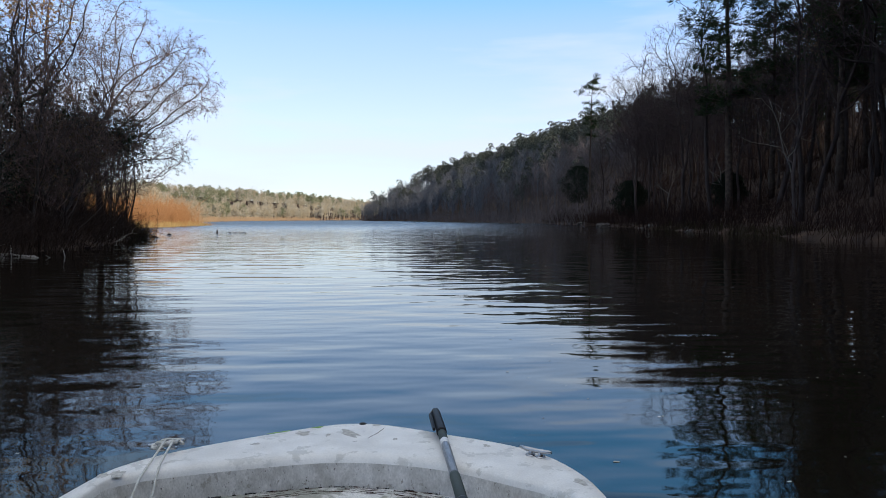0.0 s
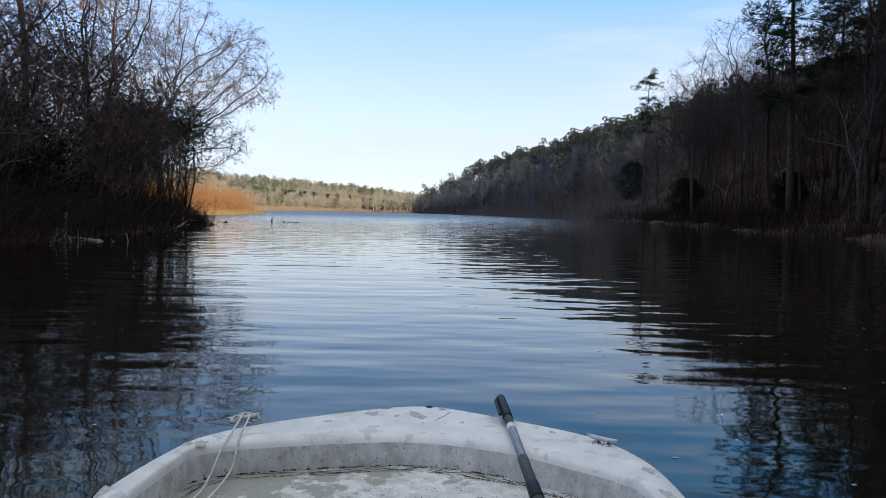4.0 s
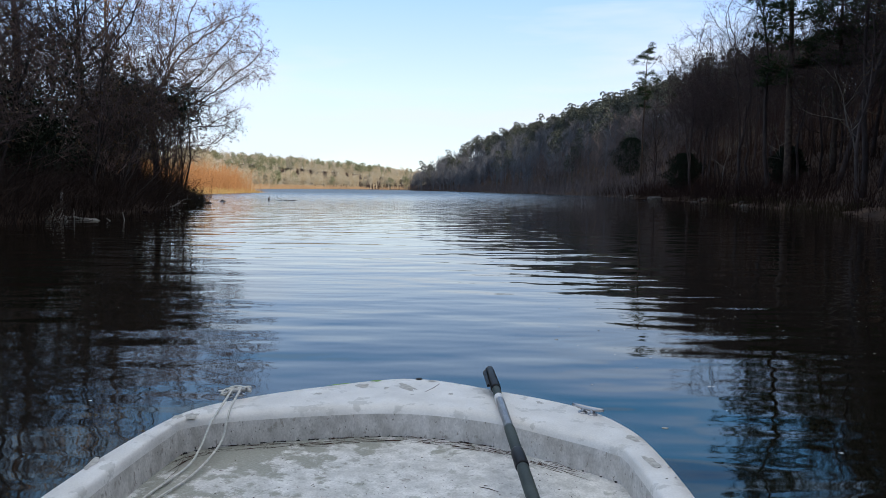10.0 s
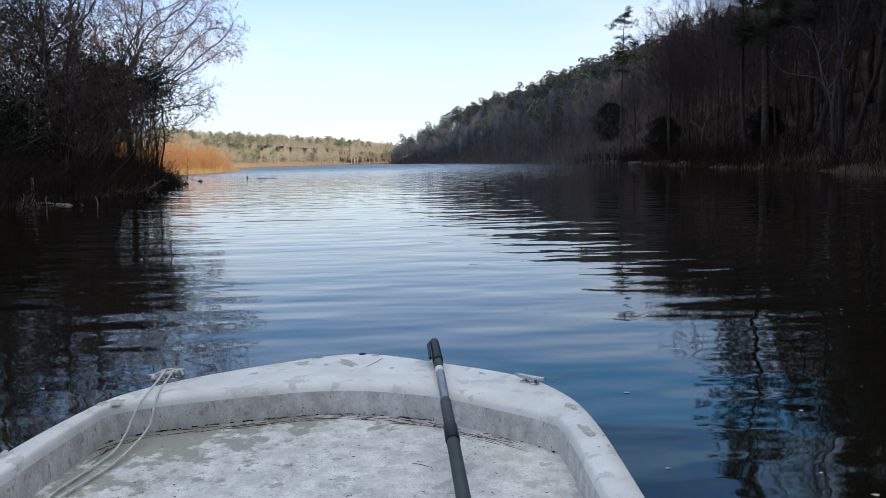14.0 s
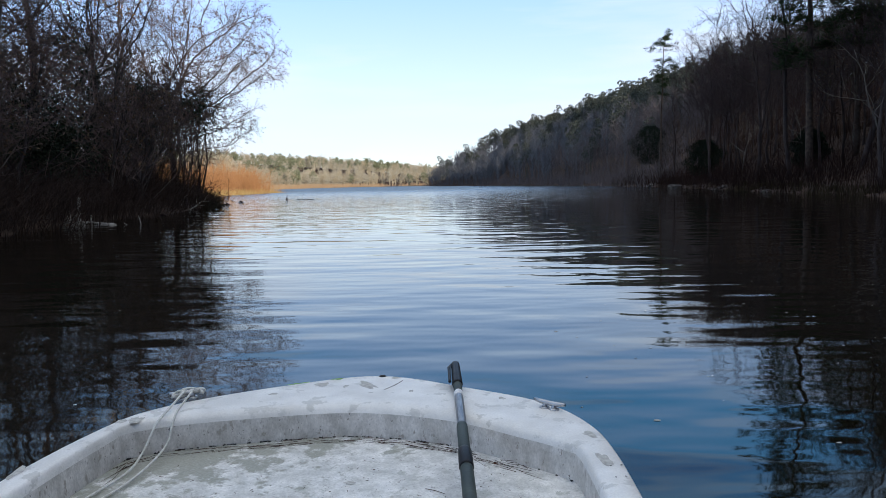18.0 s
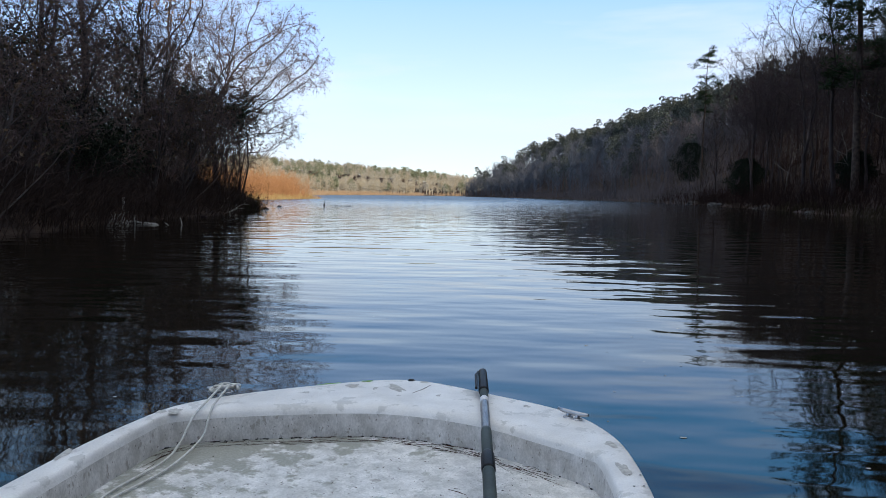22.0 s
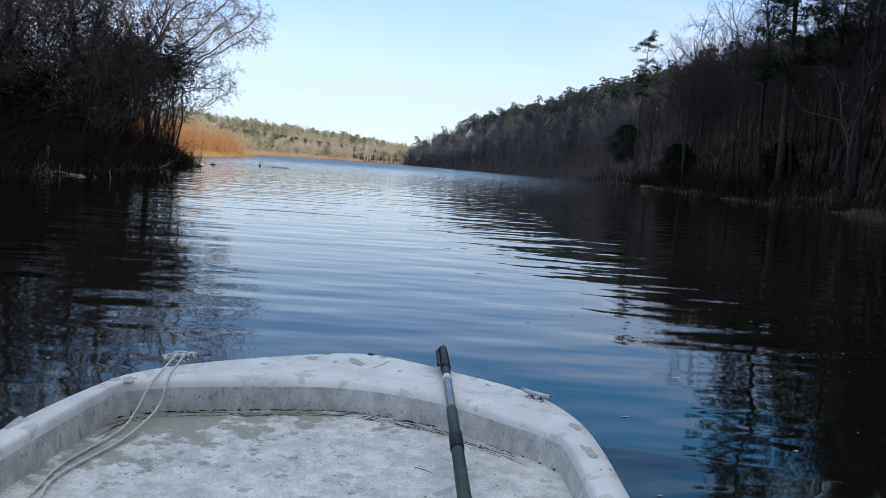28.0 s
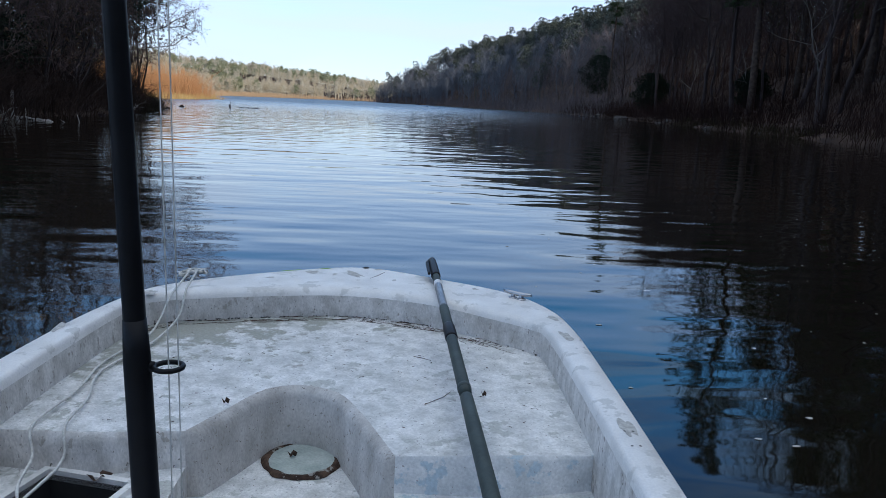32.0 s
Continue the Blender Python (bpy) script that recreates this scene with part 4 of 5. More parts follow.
# ---- left bank ----
def left_bank():
    rng = random.Random(3)
    specs = [
        (-13.7, 36.0, (-0.1, 0, 4.2), (1.1, 0, 6.3), (4.5, 3.8, 4.5), 2200, 0.42, "spreading leafless tree arching over the water, few dry leaves"),
        (-13.7, 28.6, (0.2, -0.2, 3.4), (0.3, -0.4, 6.6), (4.2, 4.0, 4.6), 1050, 0.03, "large leafless tree with tangled twigs on the bank"),
        (-13.6, 21.0, (0.4, 0, 3.0), (0.7, 0, 6.0), (4.0, 3.6, 4.6), 850, 0.015, "broad leafless tree leaning out from the bank"),
    ]
    made = []
    for k, (x, y, fork, crown, radii, count, lv, label) in enumerate(specs):
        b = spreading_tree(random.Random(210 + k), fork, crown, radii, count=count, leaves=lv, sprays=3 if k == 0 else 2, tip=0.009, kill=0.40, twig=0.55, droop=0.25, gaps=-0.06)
        made.append(make_tree("bank_tree", b, (M_BRIGHT_BARK, M_BRIGHT_TWIG, M_TAN_LEAF), place(x, y, 0, 1, 0.1), label, "tree", "trees on the low bank"))
    for i, (x, y, s, rz) in ((2, (-13.2, 32.2, 0.60, 2.2)), (1, (-13.0, 24.8, 0.58, 0.7)), (0, (-12.8, 18.0, 0.62, 0.9)), (1, (-15.5, 31.0, 0.62, 1.4)), (2, (-15.2, 21.5, 0.62, 2.9)), (1, (-13.2, 14.0, 0.95, 0.9)), (2, (-12.8, 8.0, 0.9, 0.6))):
        copy_thing(made[i], place(x, y, rz, s, 0.1))
    # tall trees that rise behind the thicket
    for k, (x, y, h) in enumerate([(-16.2, 33.5, 12.0), (-16.6, 24.5, 13.0)]):
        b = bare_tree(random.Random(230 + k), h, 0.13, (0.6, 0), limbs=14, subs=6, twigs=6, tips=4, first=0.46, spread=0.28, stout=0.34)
        make_tree("tall_bank_tree", b, (M_BRIGHT_BARK, M_BRIGHT_TWIG, M_TAN_LEAF), place(x, y, 0, 1, 0.2), "tall slender leafless tree behind the bank thicket", "tree", "tall trees behind the bank")
    # low many-stemmed trees between the large ones
    low = dict(limbs=16, subs=5, twigs=5, tips=4, first=0.06, spread=0.55)
    shrubs = []
    for k, (x, y, h) in enumerate([(-11.0, 26.0, 4.6), (-11.6, 19.5, 5.2), (-12.2, 33.5, 4.4)]):
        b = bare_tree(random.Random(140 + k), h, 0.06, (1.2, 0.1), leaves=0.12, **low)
        shrubs.append(make_tree("thicket_tree", b, (M_BRIGHT_BARK, M_BRIGHT_TWIG, M_TAN_LEAF), place(x, y, 0, 1, 0.1), "low many-stemmed leafless tree in the bank thicket", "tree", "thicket trees on the bank"))
    for i in range(16):
        y = rng.uniform(4, 37)
        copy_thing(shrubs[i % 3], place(interp(y, LEFT_SHORE) - 0.6 - 9 * rng.random() ** 1.2, y, rng.uniform(-0.9, 0.9), rng.uniform(0.7, 1.15), 0.1))
    # tree that still holds its orange leaves
    b = bare_tree(random.Random(8), 10.8, 0.20, (0.5, 0.3), limbs=13, subs=6, twigs=6, tips=4, first=0.3, spread=0.3, leaves=0.0)
    orange = Build()
    r2 = random.Random(9)
    for _ in range(3200):
        a, z = r2.uniform(0, 6.28), r2.uniform(0.66, 1.0)
        rad = 3.6 * math.sin(math.pi * min(1, z * 0.85)) * math.sqrt(r2.random())
        c = noise.noise((a * 1.5, z * 7, 2.0))
        if c < -0.05:
            continue
        p = Vector((math.cos(a) * rad + 0.5, math.sin(a) * rad + 0.3, 10.8 * z))
        orange.leaf(p, rand_dir(r2, -0.4), rand_dir(r2, 0.6), r2.uniform(0.10, 0.16), 0.04)
    make_tree("autumn_tree", (b[0], b[1], orange), (M_BRIGHT_BARK, M_BRIGHT_TWIG, M_ORANGE_LEAF), place(-14.6, 26.0, 0, 1, 0.2), "tree on the bank still holding orange leaves", "tree")
    # slim multi-stemmed saplings at the tip of the bank
    sap = dict(limbs=7, subs=4, twigs=5, tips=4, first=0.45, spread=0.24, leaves=0.3)
    protos = []
    for k, (x, y, h, lean) in enumerate([(-12.3, 36.4, 6.4, (0.5, -0.3)), (-12.9, 37.4, 7.0, (0.2, 0.3)), (-12.6, 34.0, 6.0, (0.5, 0.2))]):
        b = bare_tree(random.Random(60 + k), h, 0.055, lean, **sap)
        protos.append(make_tree("sapling", b, (M_BRIGHT_BARK, M_BRIGHT_TWIG, M_TAN_LEAF), place(x, y, 0, 1, 0.1), "slim upright sapling at the tip of the bank", "sapling", "saplings at the tip of the bank"))
    for i in range(9):
        y = rng.uniform(31, 37.5)
        copy_thing(protos[i % 3], place(interp(y, LEFT_SHORE) - rng.uniform(0.7, 2.8), y, rng.uniform(0, 6.28), rng.uniform(0.7, 1.05), 0.1))
    # evergreen masses and vines
    for k, (x, y, z, w, h) in enumerate([(-13.6, 27.0, 2.4, 1.3, 4.8), (-13.6, 33.0, 2.6, 1.4, 3.2), (-12.6, 35.2, 3.2, 1.5, 2.2), (-13.6, 30.5, 1.8, 1.7, 3.4), (-15.0, 35.0, 1.0, 1.8, 3.6), (-14.6, 24.0, 1.2, 1.8, 3.6), (-15.4, 29.0, 0.4, 2.0, 3.4), (-13.8, 20.5, 2.0, 1.3, 3.6), (-15.5, 26.0, 1.5, 2.0, 3.2), (-16.5, 19.0, 2.0, 2.0, 4.0), (-17.5, 30.5, 1.0, 2.2, 3.4), (-13.2, 14.5, 0.8, 1.6, 2.8), (-12.6, 23.2, 0.6, 1.4, 2.2)]):
        b = Build()
        r2 = random.Random(90 + k)
        for _ in range(6000):
            d = rand_dir(r2) * (0.2 + 0.8 * r2.random() ** 0.6)
            lump = 1 + 0.9 * noise.noise(d * 2.6 + Vector((k, 0, 0)))
            p = Vector((d.x * w * lump, d.y * w * lump, z + h * 0.5 + d.z * h * 0.5 * lump))
            b.leaf(p, rand_dir(r2, -0.2), rand_dir(r2, 0.5), r2.uniform(0.07, 0.13), 0.028)
        stem = Build()
        for _ in range(40):
            q = rand_dir(r2)
            stem.spike(Vector((q.x * 0.3, q.y * 0.3, -0.1)), Vector((q.x * w, q.y * w, z + h * (0.5 + 0.4 * q.z))), 0.02)
        ob = thing("evergreen_shrub", "dark evergreen shrub tangled among the bank trees", "shrub", "evergreen shrubs on the bank", at=place(x, y))
        part("foliage", b, M_BRIGHT_EVERGREEN, ob)
        part("stem", stem, M_BRIGHT_BARK, ob)
    # undergrowth arching out over the water
    spots = [(interp(y, LEFT_SHORE) - 0.2 - 7 * rng.random() ** 1.4, y) for y in [rng.uniform(2, 38) for _ in range(300)]]
    brush("bank_undergrowth", "dense brown leafless undergrowth along the shaded bank", "undergrowth", M_BROWN_BRUSH, rng, spots, (0.6, 1.9), 22, 0.7, 0.009, lean=(0.3, 0), fork=7)
    spots = [(interp(y, LEFT_SHORE) - 3 - 26 * rng.random(), y) for y in [rng.uniform(2, 40) for _ in range(520)]]
    brush("inner_undergrowth", "brown leafless thicket filling the wood behind the bank", "undergrowth", M_BROWN_BRUSH, rng, spots, (1.4, 3.9), 24, 0.9, 0.016)
    # long shoots arching down over the water
    b = Build()
    for _ in range(420):
        y = rng.uniform(3, 37.5)
        x = interp(y, LEFT_SHORE) - rng.uniform(0.2, 3.0)
        p = Vector((x, y, ground_height(x, y)))
        d = Vector((rng.uniform(-0.2, 0.9), rng.uniform(-0.6, 0.6), rng.uniform(0.6, 1.3))).normalized()
        L = rng.uniform(0.9, 2.6)
        pts = [p]
        for k in range(5):
            d = (d + Vector((0.10, 0, -0.24)) + rand_dir(rng) * 0.3).normalized()
            pts.append(pts[-1] + d * L / 5)
        if pts[-1].z < 0.05:
            pts = pts[:4]
        b.tube(pts, [0.014 - 0.0022 * k for k in range(len(pts))], 3, False)
        for _ in range(5):
            k = rng.randrange(1, len(pts))
            b.spike(pts[k], pts[k] + (d + rand_dir(rng, -0.1)).normalized() * rng.uniform(0.2, 0.7), 0.006)
    tagged(part("arching_shoots", b, M_BROWN_BRUSH), "thin brown leafless shoots arching out over the water", "undergrowth", kind="stuff")
    # sedge at the tip
    spots = [(interp(y, LEFT_SHORE) - rng.uniform(-0.3, 1.6), y) for y in [rng.uniform(34.5, 39.5) for _ in range(70)]]
    brush("sedge_clump", "dull sedge clump at the tip of the bank", "sedge", M_DARK_SEDGE, rng, spots, (0.6, 1.0), 46, 0.25, 0.010, fork=1)
    # leaning post in the shallows
    b = Build()
    b.tube([Vector((0, 0, -0.6)), Vector((0.01, 0, 0.2)), Vector((0.03, 0, 0.72))], [0.04, 0.04, 0.036], 8)
    ob = part("wooden_post", b, M_DRIFT)
    ob.matrix_world = Matrix.Translation((-10.2, 20.0, 0))
    tagged(ob, "weathered grey wooden post standing in the shallows", "post")
    # fallen branches lying in the water
    for k, (x, y, n, m, tone) in enumerate([(-9.2, 19.6, 6, M_DRIFT, "bleached dead branches"), (-10.3, 25.5, 5, M_TWIG, "dark dead branches"), (-11.4, 31.5, 6, M_DRIFT, "bleached dead branches"), (-10.9, 28.5, 5, M_TWIG, "dark dead branches")]):
        b = Build()
        r2 = random.Random(120 + k)
        for i in range(n):
            p = Vector((r2.uniform(-1.2, 0.2), r2.uniform(-0.5, 0.5), r2.uniform(-0.05, 0.06)))
            d = Vector((r2.uniform(0.3, 1) * r2.choice((1, 1, -1)), r2.uniform(-0.5, 0.5), r2.uniform(0.0, 0.4))).normalized()
            L = r2.uniform(0.6, 1.5)
            pts = [p]
            for j in range(6):
                d = (d + rand_dir(r2) * 0.42 + Vector((0, 0, -0.10))).normalized()
                pts.append(pts[-1] + d * L / 6)
                pts[-1].z = max(pts[-1].z, -0.04)
            b.tube(pts, [0.034 * (1 - 0.13 * j) * r2.uniform(0.85, 1.15) for j in range(7)], 6)
            for _ in range(4):
                j = r2.randrange(1, 6)
                e = pts[j] + (d * 0.4 + rand_dir(r2, 0.5)).normalized() * r2.uniform(0.15, 0.5)
                b.tube([pts[j], pts[j].lerp(e, 0.5) + rand_dir(r2) * 0.05, e], [0.015, 0.011, 0.004], 4)
        ob = part("fallen_branch", b, m)
        ob.matrix_world = Matrix.Translation((x, y, 0))
        tagged(ob, tone + " lying in the shallow water by the bank", "branch", "fallen branches by the bank")


left_bank()


def snags():
    rng = random.Random(41)
    b = Build()
    b.tube([Vector((0, 0, -0.4)), Vector((0.02, 0, 0.18)), Vector((0.0, 0, 0.3))], [0.11, 0.10, 0.03], 7)
    b.spike(Vector((0, 0, 0.15)), Vector((0.15, 0, 0.62)), 0.02)
    b.spike(Vector((0, 0, 0.1)), Vector((-0.16, 0, 0.45)), 0.02)
    b.spike(Vector((0.05, 0, 0.3)), Vector((0.38, 0.1, 0.75)), 0.022)
    b.spike(Vector((0.1, 0, 0.45)), Vector((-0.08, 0, 0.85)), 0.018)
    ob = part("snag", b, M_BARK)
    ob.matrix_world = Matrix.Translation((-11.4, 50.4, 0)) @ Matrix.Scale(0.62, 4)
    tagged(ob, "small dark dead snag standing out of the water", "snag")
    b = Build()
    for i in range(7):
        p = Vector((rng.uniform(-0.9, 0.9), rng.uniform(-0.2, 0.2), -0.02))
        b.tube([p, p + Vector((rng.uniform(0.3, 0.6), 0.05, rng.uniform(0.02, 0.1)))], [0.06, 0.03], 5)
    b.tube([Vector((-1.0, 0, -0.05)), Vector((1.3, 0.05, -0.04))], [0.07, 0.05], 6)
    ob = part("floating_log", b, M_BARK)
    ob.matrix_world = Matrix.Translation((-10.3, 50.8, 0)) @ Matrix.Scale(0.62, 4)
    tagged(ob, "low dark waterlogged branch floating on the lake", "log")
    b = Build()
    b.tube([Vector((-0.15, 0, -0.05)), Vector((0.02, 0, 0.07)), Vector((0.2, 0, -0.02))], [0.05, 0.06, 0.03], 6)
    for x, y in ((-13.0, 45.0), (-12.0, 39.0)):
        ob = part("driftwood", b, M_BARK)
        ob.matrix_world = Matrix.Translation((x, y, 0))
        tagged(ob, "short dark piece of driftwood just above the water", "driftwood")
    # leaves and specks floating near the boat
    f = Build()
    for _ in range(130):
        x, y = rng.uniform(-3.5, 5.5) if rng.random() < 0.3 else rng.uniform(0.4, 3.0), 1.6 + 6.5 * rng.random() ** 1.4
        if -1.1 < x < 0.6 and y < 2.3:
            continue
        r = rng.uniform(0.002, 0.006) * (1.5 if y < 3 else 1)
        base = len(f.v)
        f.v.append(Vector((x, y, 0.0025)))
        for k in range(7):
            w = k * 2 * math.pi / 7
            f.v.append(Vector((x + math.cos(w) * r * rng.uniform(1.0, 2.4), y + math.sin(w) * r * rng.uniform(0.7, 1.5), 0.0015)))
        for k in range(7):
            f.f.append((base, base + 1 + k, base + 1 + (k + 1) % 7))
    tagged(part("floating_specks", f, M_FOAM), "small pale leaves and foam specks floating on the water", "flotsam", kind="stuff")


snags()
# ---- boat ----
def catmull(ctrl, per):
    """A smooth curve through a few control points."""
    out = []
    n = len(ctrl)
    for i in range(n - 1):
        p0, p1, p2, p3 = (Vector(ctrl[max(0, min(n - 1, i + k))]) for k in (-1, 0, 1, 2))
        for s in range(per):
            t = s / per
            out.append(0.5 * (2 * p1 + (p2 - p0) * t + (2 * p0 - 5 * p1 + 4 * p2 - p3) * t * t + (3 * p1 - p0 - 3 * p2 + p3) * t ** 3))
    out.append(Vector(ctrl[-1]))
    return out


OUTER = [(-0.85, -1.3), (-0.85, 0.2), (-0.815, 1.10), (-0.76, 1.52), (-0.67, 1.71), (-0.43, 1.885), (-0.19, 1.975), (0.06, 1.835), (0.215, 1.715), (0.29, 1.57), (0.316, 1.38), (0.31, 1.0), (0.29, 0.3), (0.28, -1.3)]
INNER = [(-0.79, -1.3), (-0.79, 0.1), (-0.757, 1.00), (-0.724, 1.47), (-0.672, 1.592), (-0.40, 1.674), (-0.20, 1.692), (0.0, 1.625), (0.145, 1.512), (0.223, 1.438), (0.250, 1.355), (0.247, 0.93), (0.225, 0.2), (0.21, -1.3)]
DECK_Z, SHELF_Z, WELL_Z = 0.335, 0.268, 0.212
outer, inner = catmull(OUTER, 7), catmull(INNER, 7)


def build_boat():
    boat = thing("boat", "old white fibreglass rowing boat with weathered peeling paint", "boat")

    def loft(sections):
        b = Build()
        n = len(outer)
        for blend, z in sections:
            for o, i in zip(outer, inner):
                p = o.lerp(i, blend)
                b.v.append((p.x, p.y, z))
        for s in range(len(sections) - 1):
            for k in range(n - 1):
                b.f.append((s * n + k, s * n + k + 1, (s + 1) * n + k + 1, (s + 1) * n + k))
        return b

    part("hull", loft([(0.9, -0.16), (0.55, -0.08), (0.22, 0.12), (0.10, 0.30), (0.03, 0.365)]), M_WALL, boat, "grimy white outer hull", True)
    part("gunwale", loft([(0.03, 0.365), (0.0, 0.372), (0.0, 0.398), (0.03, 0.407), (0.09, 0.411), (0.5, 0.412), (0.84, 0.4113), (0.91, 0.4092), (0.955, 0.4055), (0.985, 0.3995), (1.0, 0.391)]), M_PAINT, boat, "broad white gunwale with chipped paint", True)
    part("inner_wall", loft([(1.0, 0.391), (1.010, 0.372), (1.018, 0.345), (1.022, 0.20)]), M_WALL, boat, "dirt-streaked inner wall below the gunwale", True)

    # bow deck with a rounded footwell cut into its rear edge
    left_edge, right_edge = 0.98, 0.92
    rim = [o.lerp(i, 1.0) for o, i in zip(outer, inner)]
    front = [p for k, p in enumerate(rim) if (p.x < -0.2 and p.y > left_edge + 0.01) or (p.x >= -0.2 and p.y > right_edge + 0.01)]
    notch = catmull([(-0.088, 0.905), (-0.108, 0.96), (-0.152, 1.075), (-0.20, 1.165), (-0.271, 1.203), (-0.345, 1.178), (-0.40, 1.078), (-0.447, 0.985)], 5)
    aft_right = [Vector((0.245, right_edge)), Vector((0.10, 0.915)), Vector((-0.088, 0.905))]
    aft_left = [Vector((-0.60, 0.975)), Vector((-0.757, left_edge))]
    ring = front + aft_right[:2] + notch + aft_left
    bm = bmesh.new()
    vs = [bm.verts.new((p.x, p.y, DECK_Z)) for p in ring]
    face = bm.faces.new(vs)
    if face.normal.z < 0:
        face.normal_flip()
    bm.normal_update()
    bmesh.ops.triangulate(bm, faces=[face], ngon_method="EAR_CLIP")
    me = bpy.data.meshes.new("bow_deck")
    bm.to_mesh(me)
    bm.free()
    me.materials.append(M_DECK)
    part("bow_deck", me, M_DECK, boat, "flat bow deck with peeling grey-white paint")

    def drop(line, z0, z1, lip=0.018):
        """A wall that falls from a line, with a rounded top edge."""
        b = Build()
        rows = []
        for p in line:
            rows.append(Vector((p.x, p.y)))
        n = len(rows)
        for off, z in ((0.0, z0), (lip * 0.3, z0 - lip * 0.1), (lip * 0.8, z0 - lip * 0.5), (lip, z0 - lip), (lip * 1.4, z1)):
            for k, p in enumerate(rows):
                a, c = rows[max(k - 1, 0)], rows[min(k + 1, n - 1)]
                t = (c - a).normalized()
                nrm = Vector((t.y, -t.x)) * -1
                q = p + nrm * (off if 0 < k < n - 1 else 0.0)
                b.v.append((q.x, q.y, z))
        for s in range(4):
            for k in range(n - 1):
                b.f.append((s * n + k, s * n + k + 1, (s + 1) * n + k + 1, (s + 1) * n + k))
        return b

    part("footwell_wall", drop(notch, DECK_Z, WELL_Z), M_WELL, boat, "curved stained wall of the footwell, recess shade in its tone", True)
    part("step_riser", drop([notch[-1], *aft_left], DECK_Z, SHELF_Z), M_WALL, boat, "low riser behind the deck", True)
    part("step_riser", drop(aft_right, DECK_Z, SHELF_Z), M_BLUE_WORN, boat, "worn riser showing blue paint", True)

    def slab(quads, z):
        b = Build()
        for (x0, y0, x1, y1) in quads:
            k = len(b.v)
            b.v += [(x0, y0, z), (x1, y0, z), (x1, y1, z), (x0, y1, z)]
            b.f.append((k, k + 1, k + 2, k + 3))
        return b

    corner, along_x, along_y = Vector((-0.662, 0.955)), Vector((0.962, -0.272)), Vector((-0.272, -0.962))
    hole = [corner, corner + along_x * 0.15, corner + along_x * 0.15 + along_y * 0.26, corner + along_y * 0.26]
    frame_out = [corner - along_x * 0.012 - along_y * 0.012, corner + along_x * 0.162 - along_y * 0.012, corner + along_x * 0.162 + along_y * 0.272, corner - along_x * 0.012 + along_y * 0.272]
    b = Build()
    b.v = [(-0.80, 1.0, SHELF_Z), (-0.446, 1.0, SHELF_Z), (-0.446, -1.3, SHELF_Z), (-0.80, -1.3, SHELF_Z)] + [(p.x, p.y, SHELF_Z) for p in hole]
    b.f = [(0, 1, 5, 4), (1, 2, 6, 5), (2, 3, 7, 6), (3, 0, 4, 7)]
    part("shelf", b, M_DECK, boat, "lower side shelf with a square hatch opening")
    part("shelf", slab([(-0.088, -1.3, 0.29, 0.94)], SHELF_Z + 0.002), M_BLUE_WORN, boat, "lower side shelf with worn blue paint")
    part("footwell_floor", slab([(-0.50, -1.3, -0.05, 1.27)], WELL_Z), M_DECK, boat, "dirty footwell floor")
    b = Build()
    for x, y1 in ((-0.446, 1.0), (-0.088, 0.94)):
        k = len(b.v)
        b.v += [(x, -1.3, SHELF_Z + 0.002), (x, y1, SHELF_Z + 0.002), (x, y1, WELL_Z), (x, -1.3, WELL_Z)]
        b.f.append((k, k + 1, k + 2, k + 3))
    part("footwell_side", b, M_WALL, boat)
    # hatch: box under the opening with a raised frame; its shade is painted near-black
    b = Build()
    b.v = [(p.x, p.y, SHELF_Z) for p in hole] + [(p.x, p.y, 0.02) for p in hole]
    b.f = [(0, 1, 5, 4), (1, 2, 6, 5), (2, 3, 7, 6), (3, 0, 4, 7), (4, 5, 6, 7)]
    hatch = part("hatch", b, M_DARK, boat, "dark open hatch in the side shelf")
    b = Build()
    zt = SHELF_Z + 0.009
    b.v = [(p.x, p.y, SHELF_Z) for p in frame_out] + [(p.x, p.y, zt) for p in frame_out] + [(p.x, p.y, zt) for p in hole] + [(p.x, p.y, SHELF_Z - 0.01) for p in hole]
    for k in range(4):
        n = (k + 1) % 4
        b.f += [(k, n, 4 + n, 4 + k), (4 + k, 4 + n, 8 + n, 8 + k), (8 + k, 8 + n, 12 + n, 12 + k)]
    part("hatch_frame", b, M_PAINT, hatch, "raised white frame of the hatch")

    # transom that closes the stern
    b = Build()
    for y in (-1.305, -1.345):
        b.v += [(-0.80, y, -0.15), (0.225, y, -0.15), (0.272, y, 0.30), (0.272, y, 0.408), (0.255, y, 0.416), (-0.825, y, 0.416), (-0.842, y, 0.408), (-0.842, y, 0.30)]
    b.f = [tuple(range(8)), tuple(range(15, 7, -1))] + [(k, 8 + k, 8 + (k + 1) % 8, (k + 1) % 8) for k in range(8)]
    part("transom", b, M_PAINT, boat, "flat white transom across the stern")

    # round drain plate in the footwell
    def disc(cx, cy, rx, z, n=32, rz=0.0, ragged=0.0, seed=0):
        b = Build()
        b.v.append((cx, cy, z))
        for k in range(n):
            a = 2 * math.pi * k / n
            r = rx * (1 + ragged * noise.noise((math.cos(a) * 2, math.sin(a) * 2, seed)))
            b.v.append((cx + r * math.cos(a), cy + r * math.sin(a), z))
        for k in range(n):
            b.f.append((0, 1 + k, 1 + (k + 1) % n))
        return b

    plate = part("inspection_plate", disc(-0.265, 1.118, 0.066, WELL_Z + 0.007), M_MURK, boat, "cloudy round inspection plate")
    b = Build()
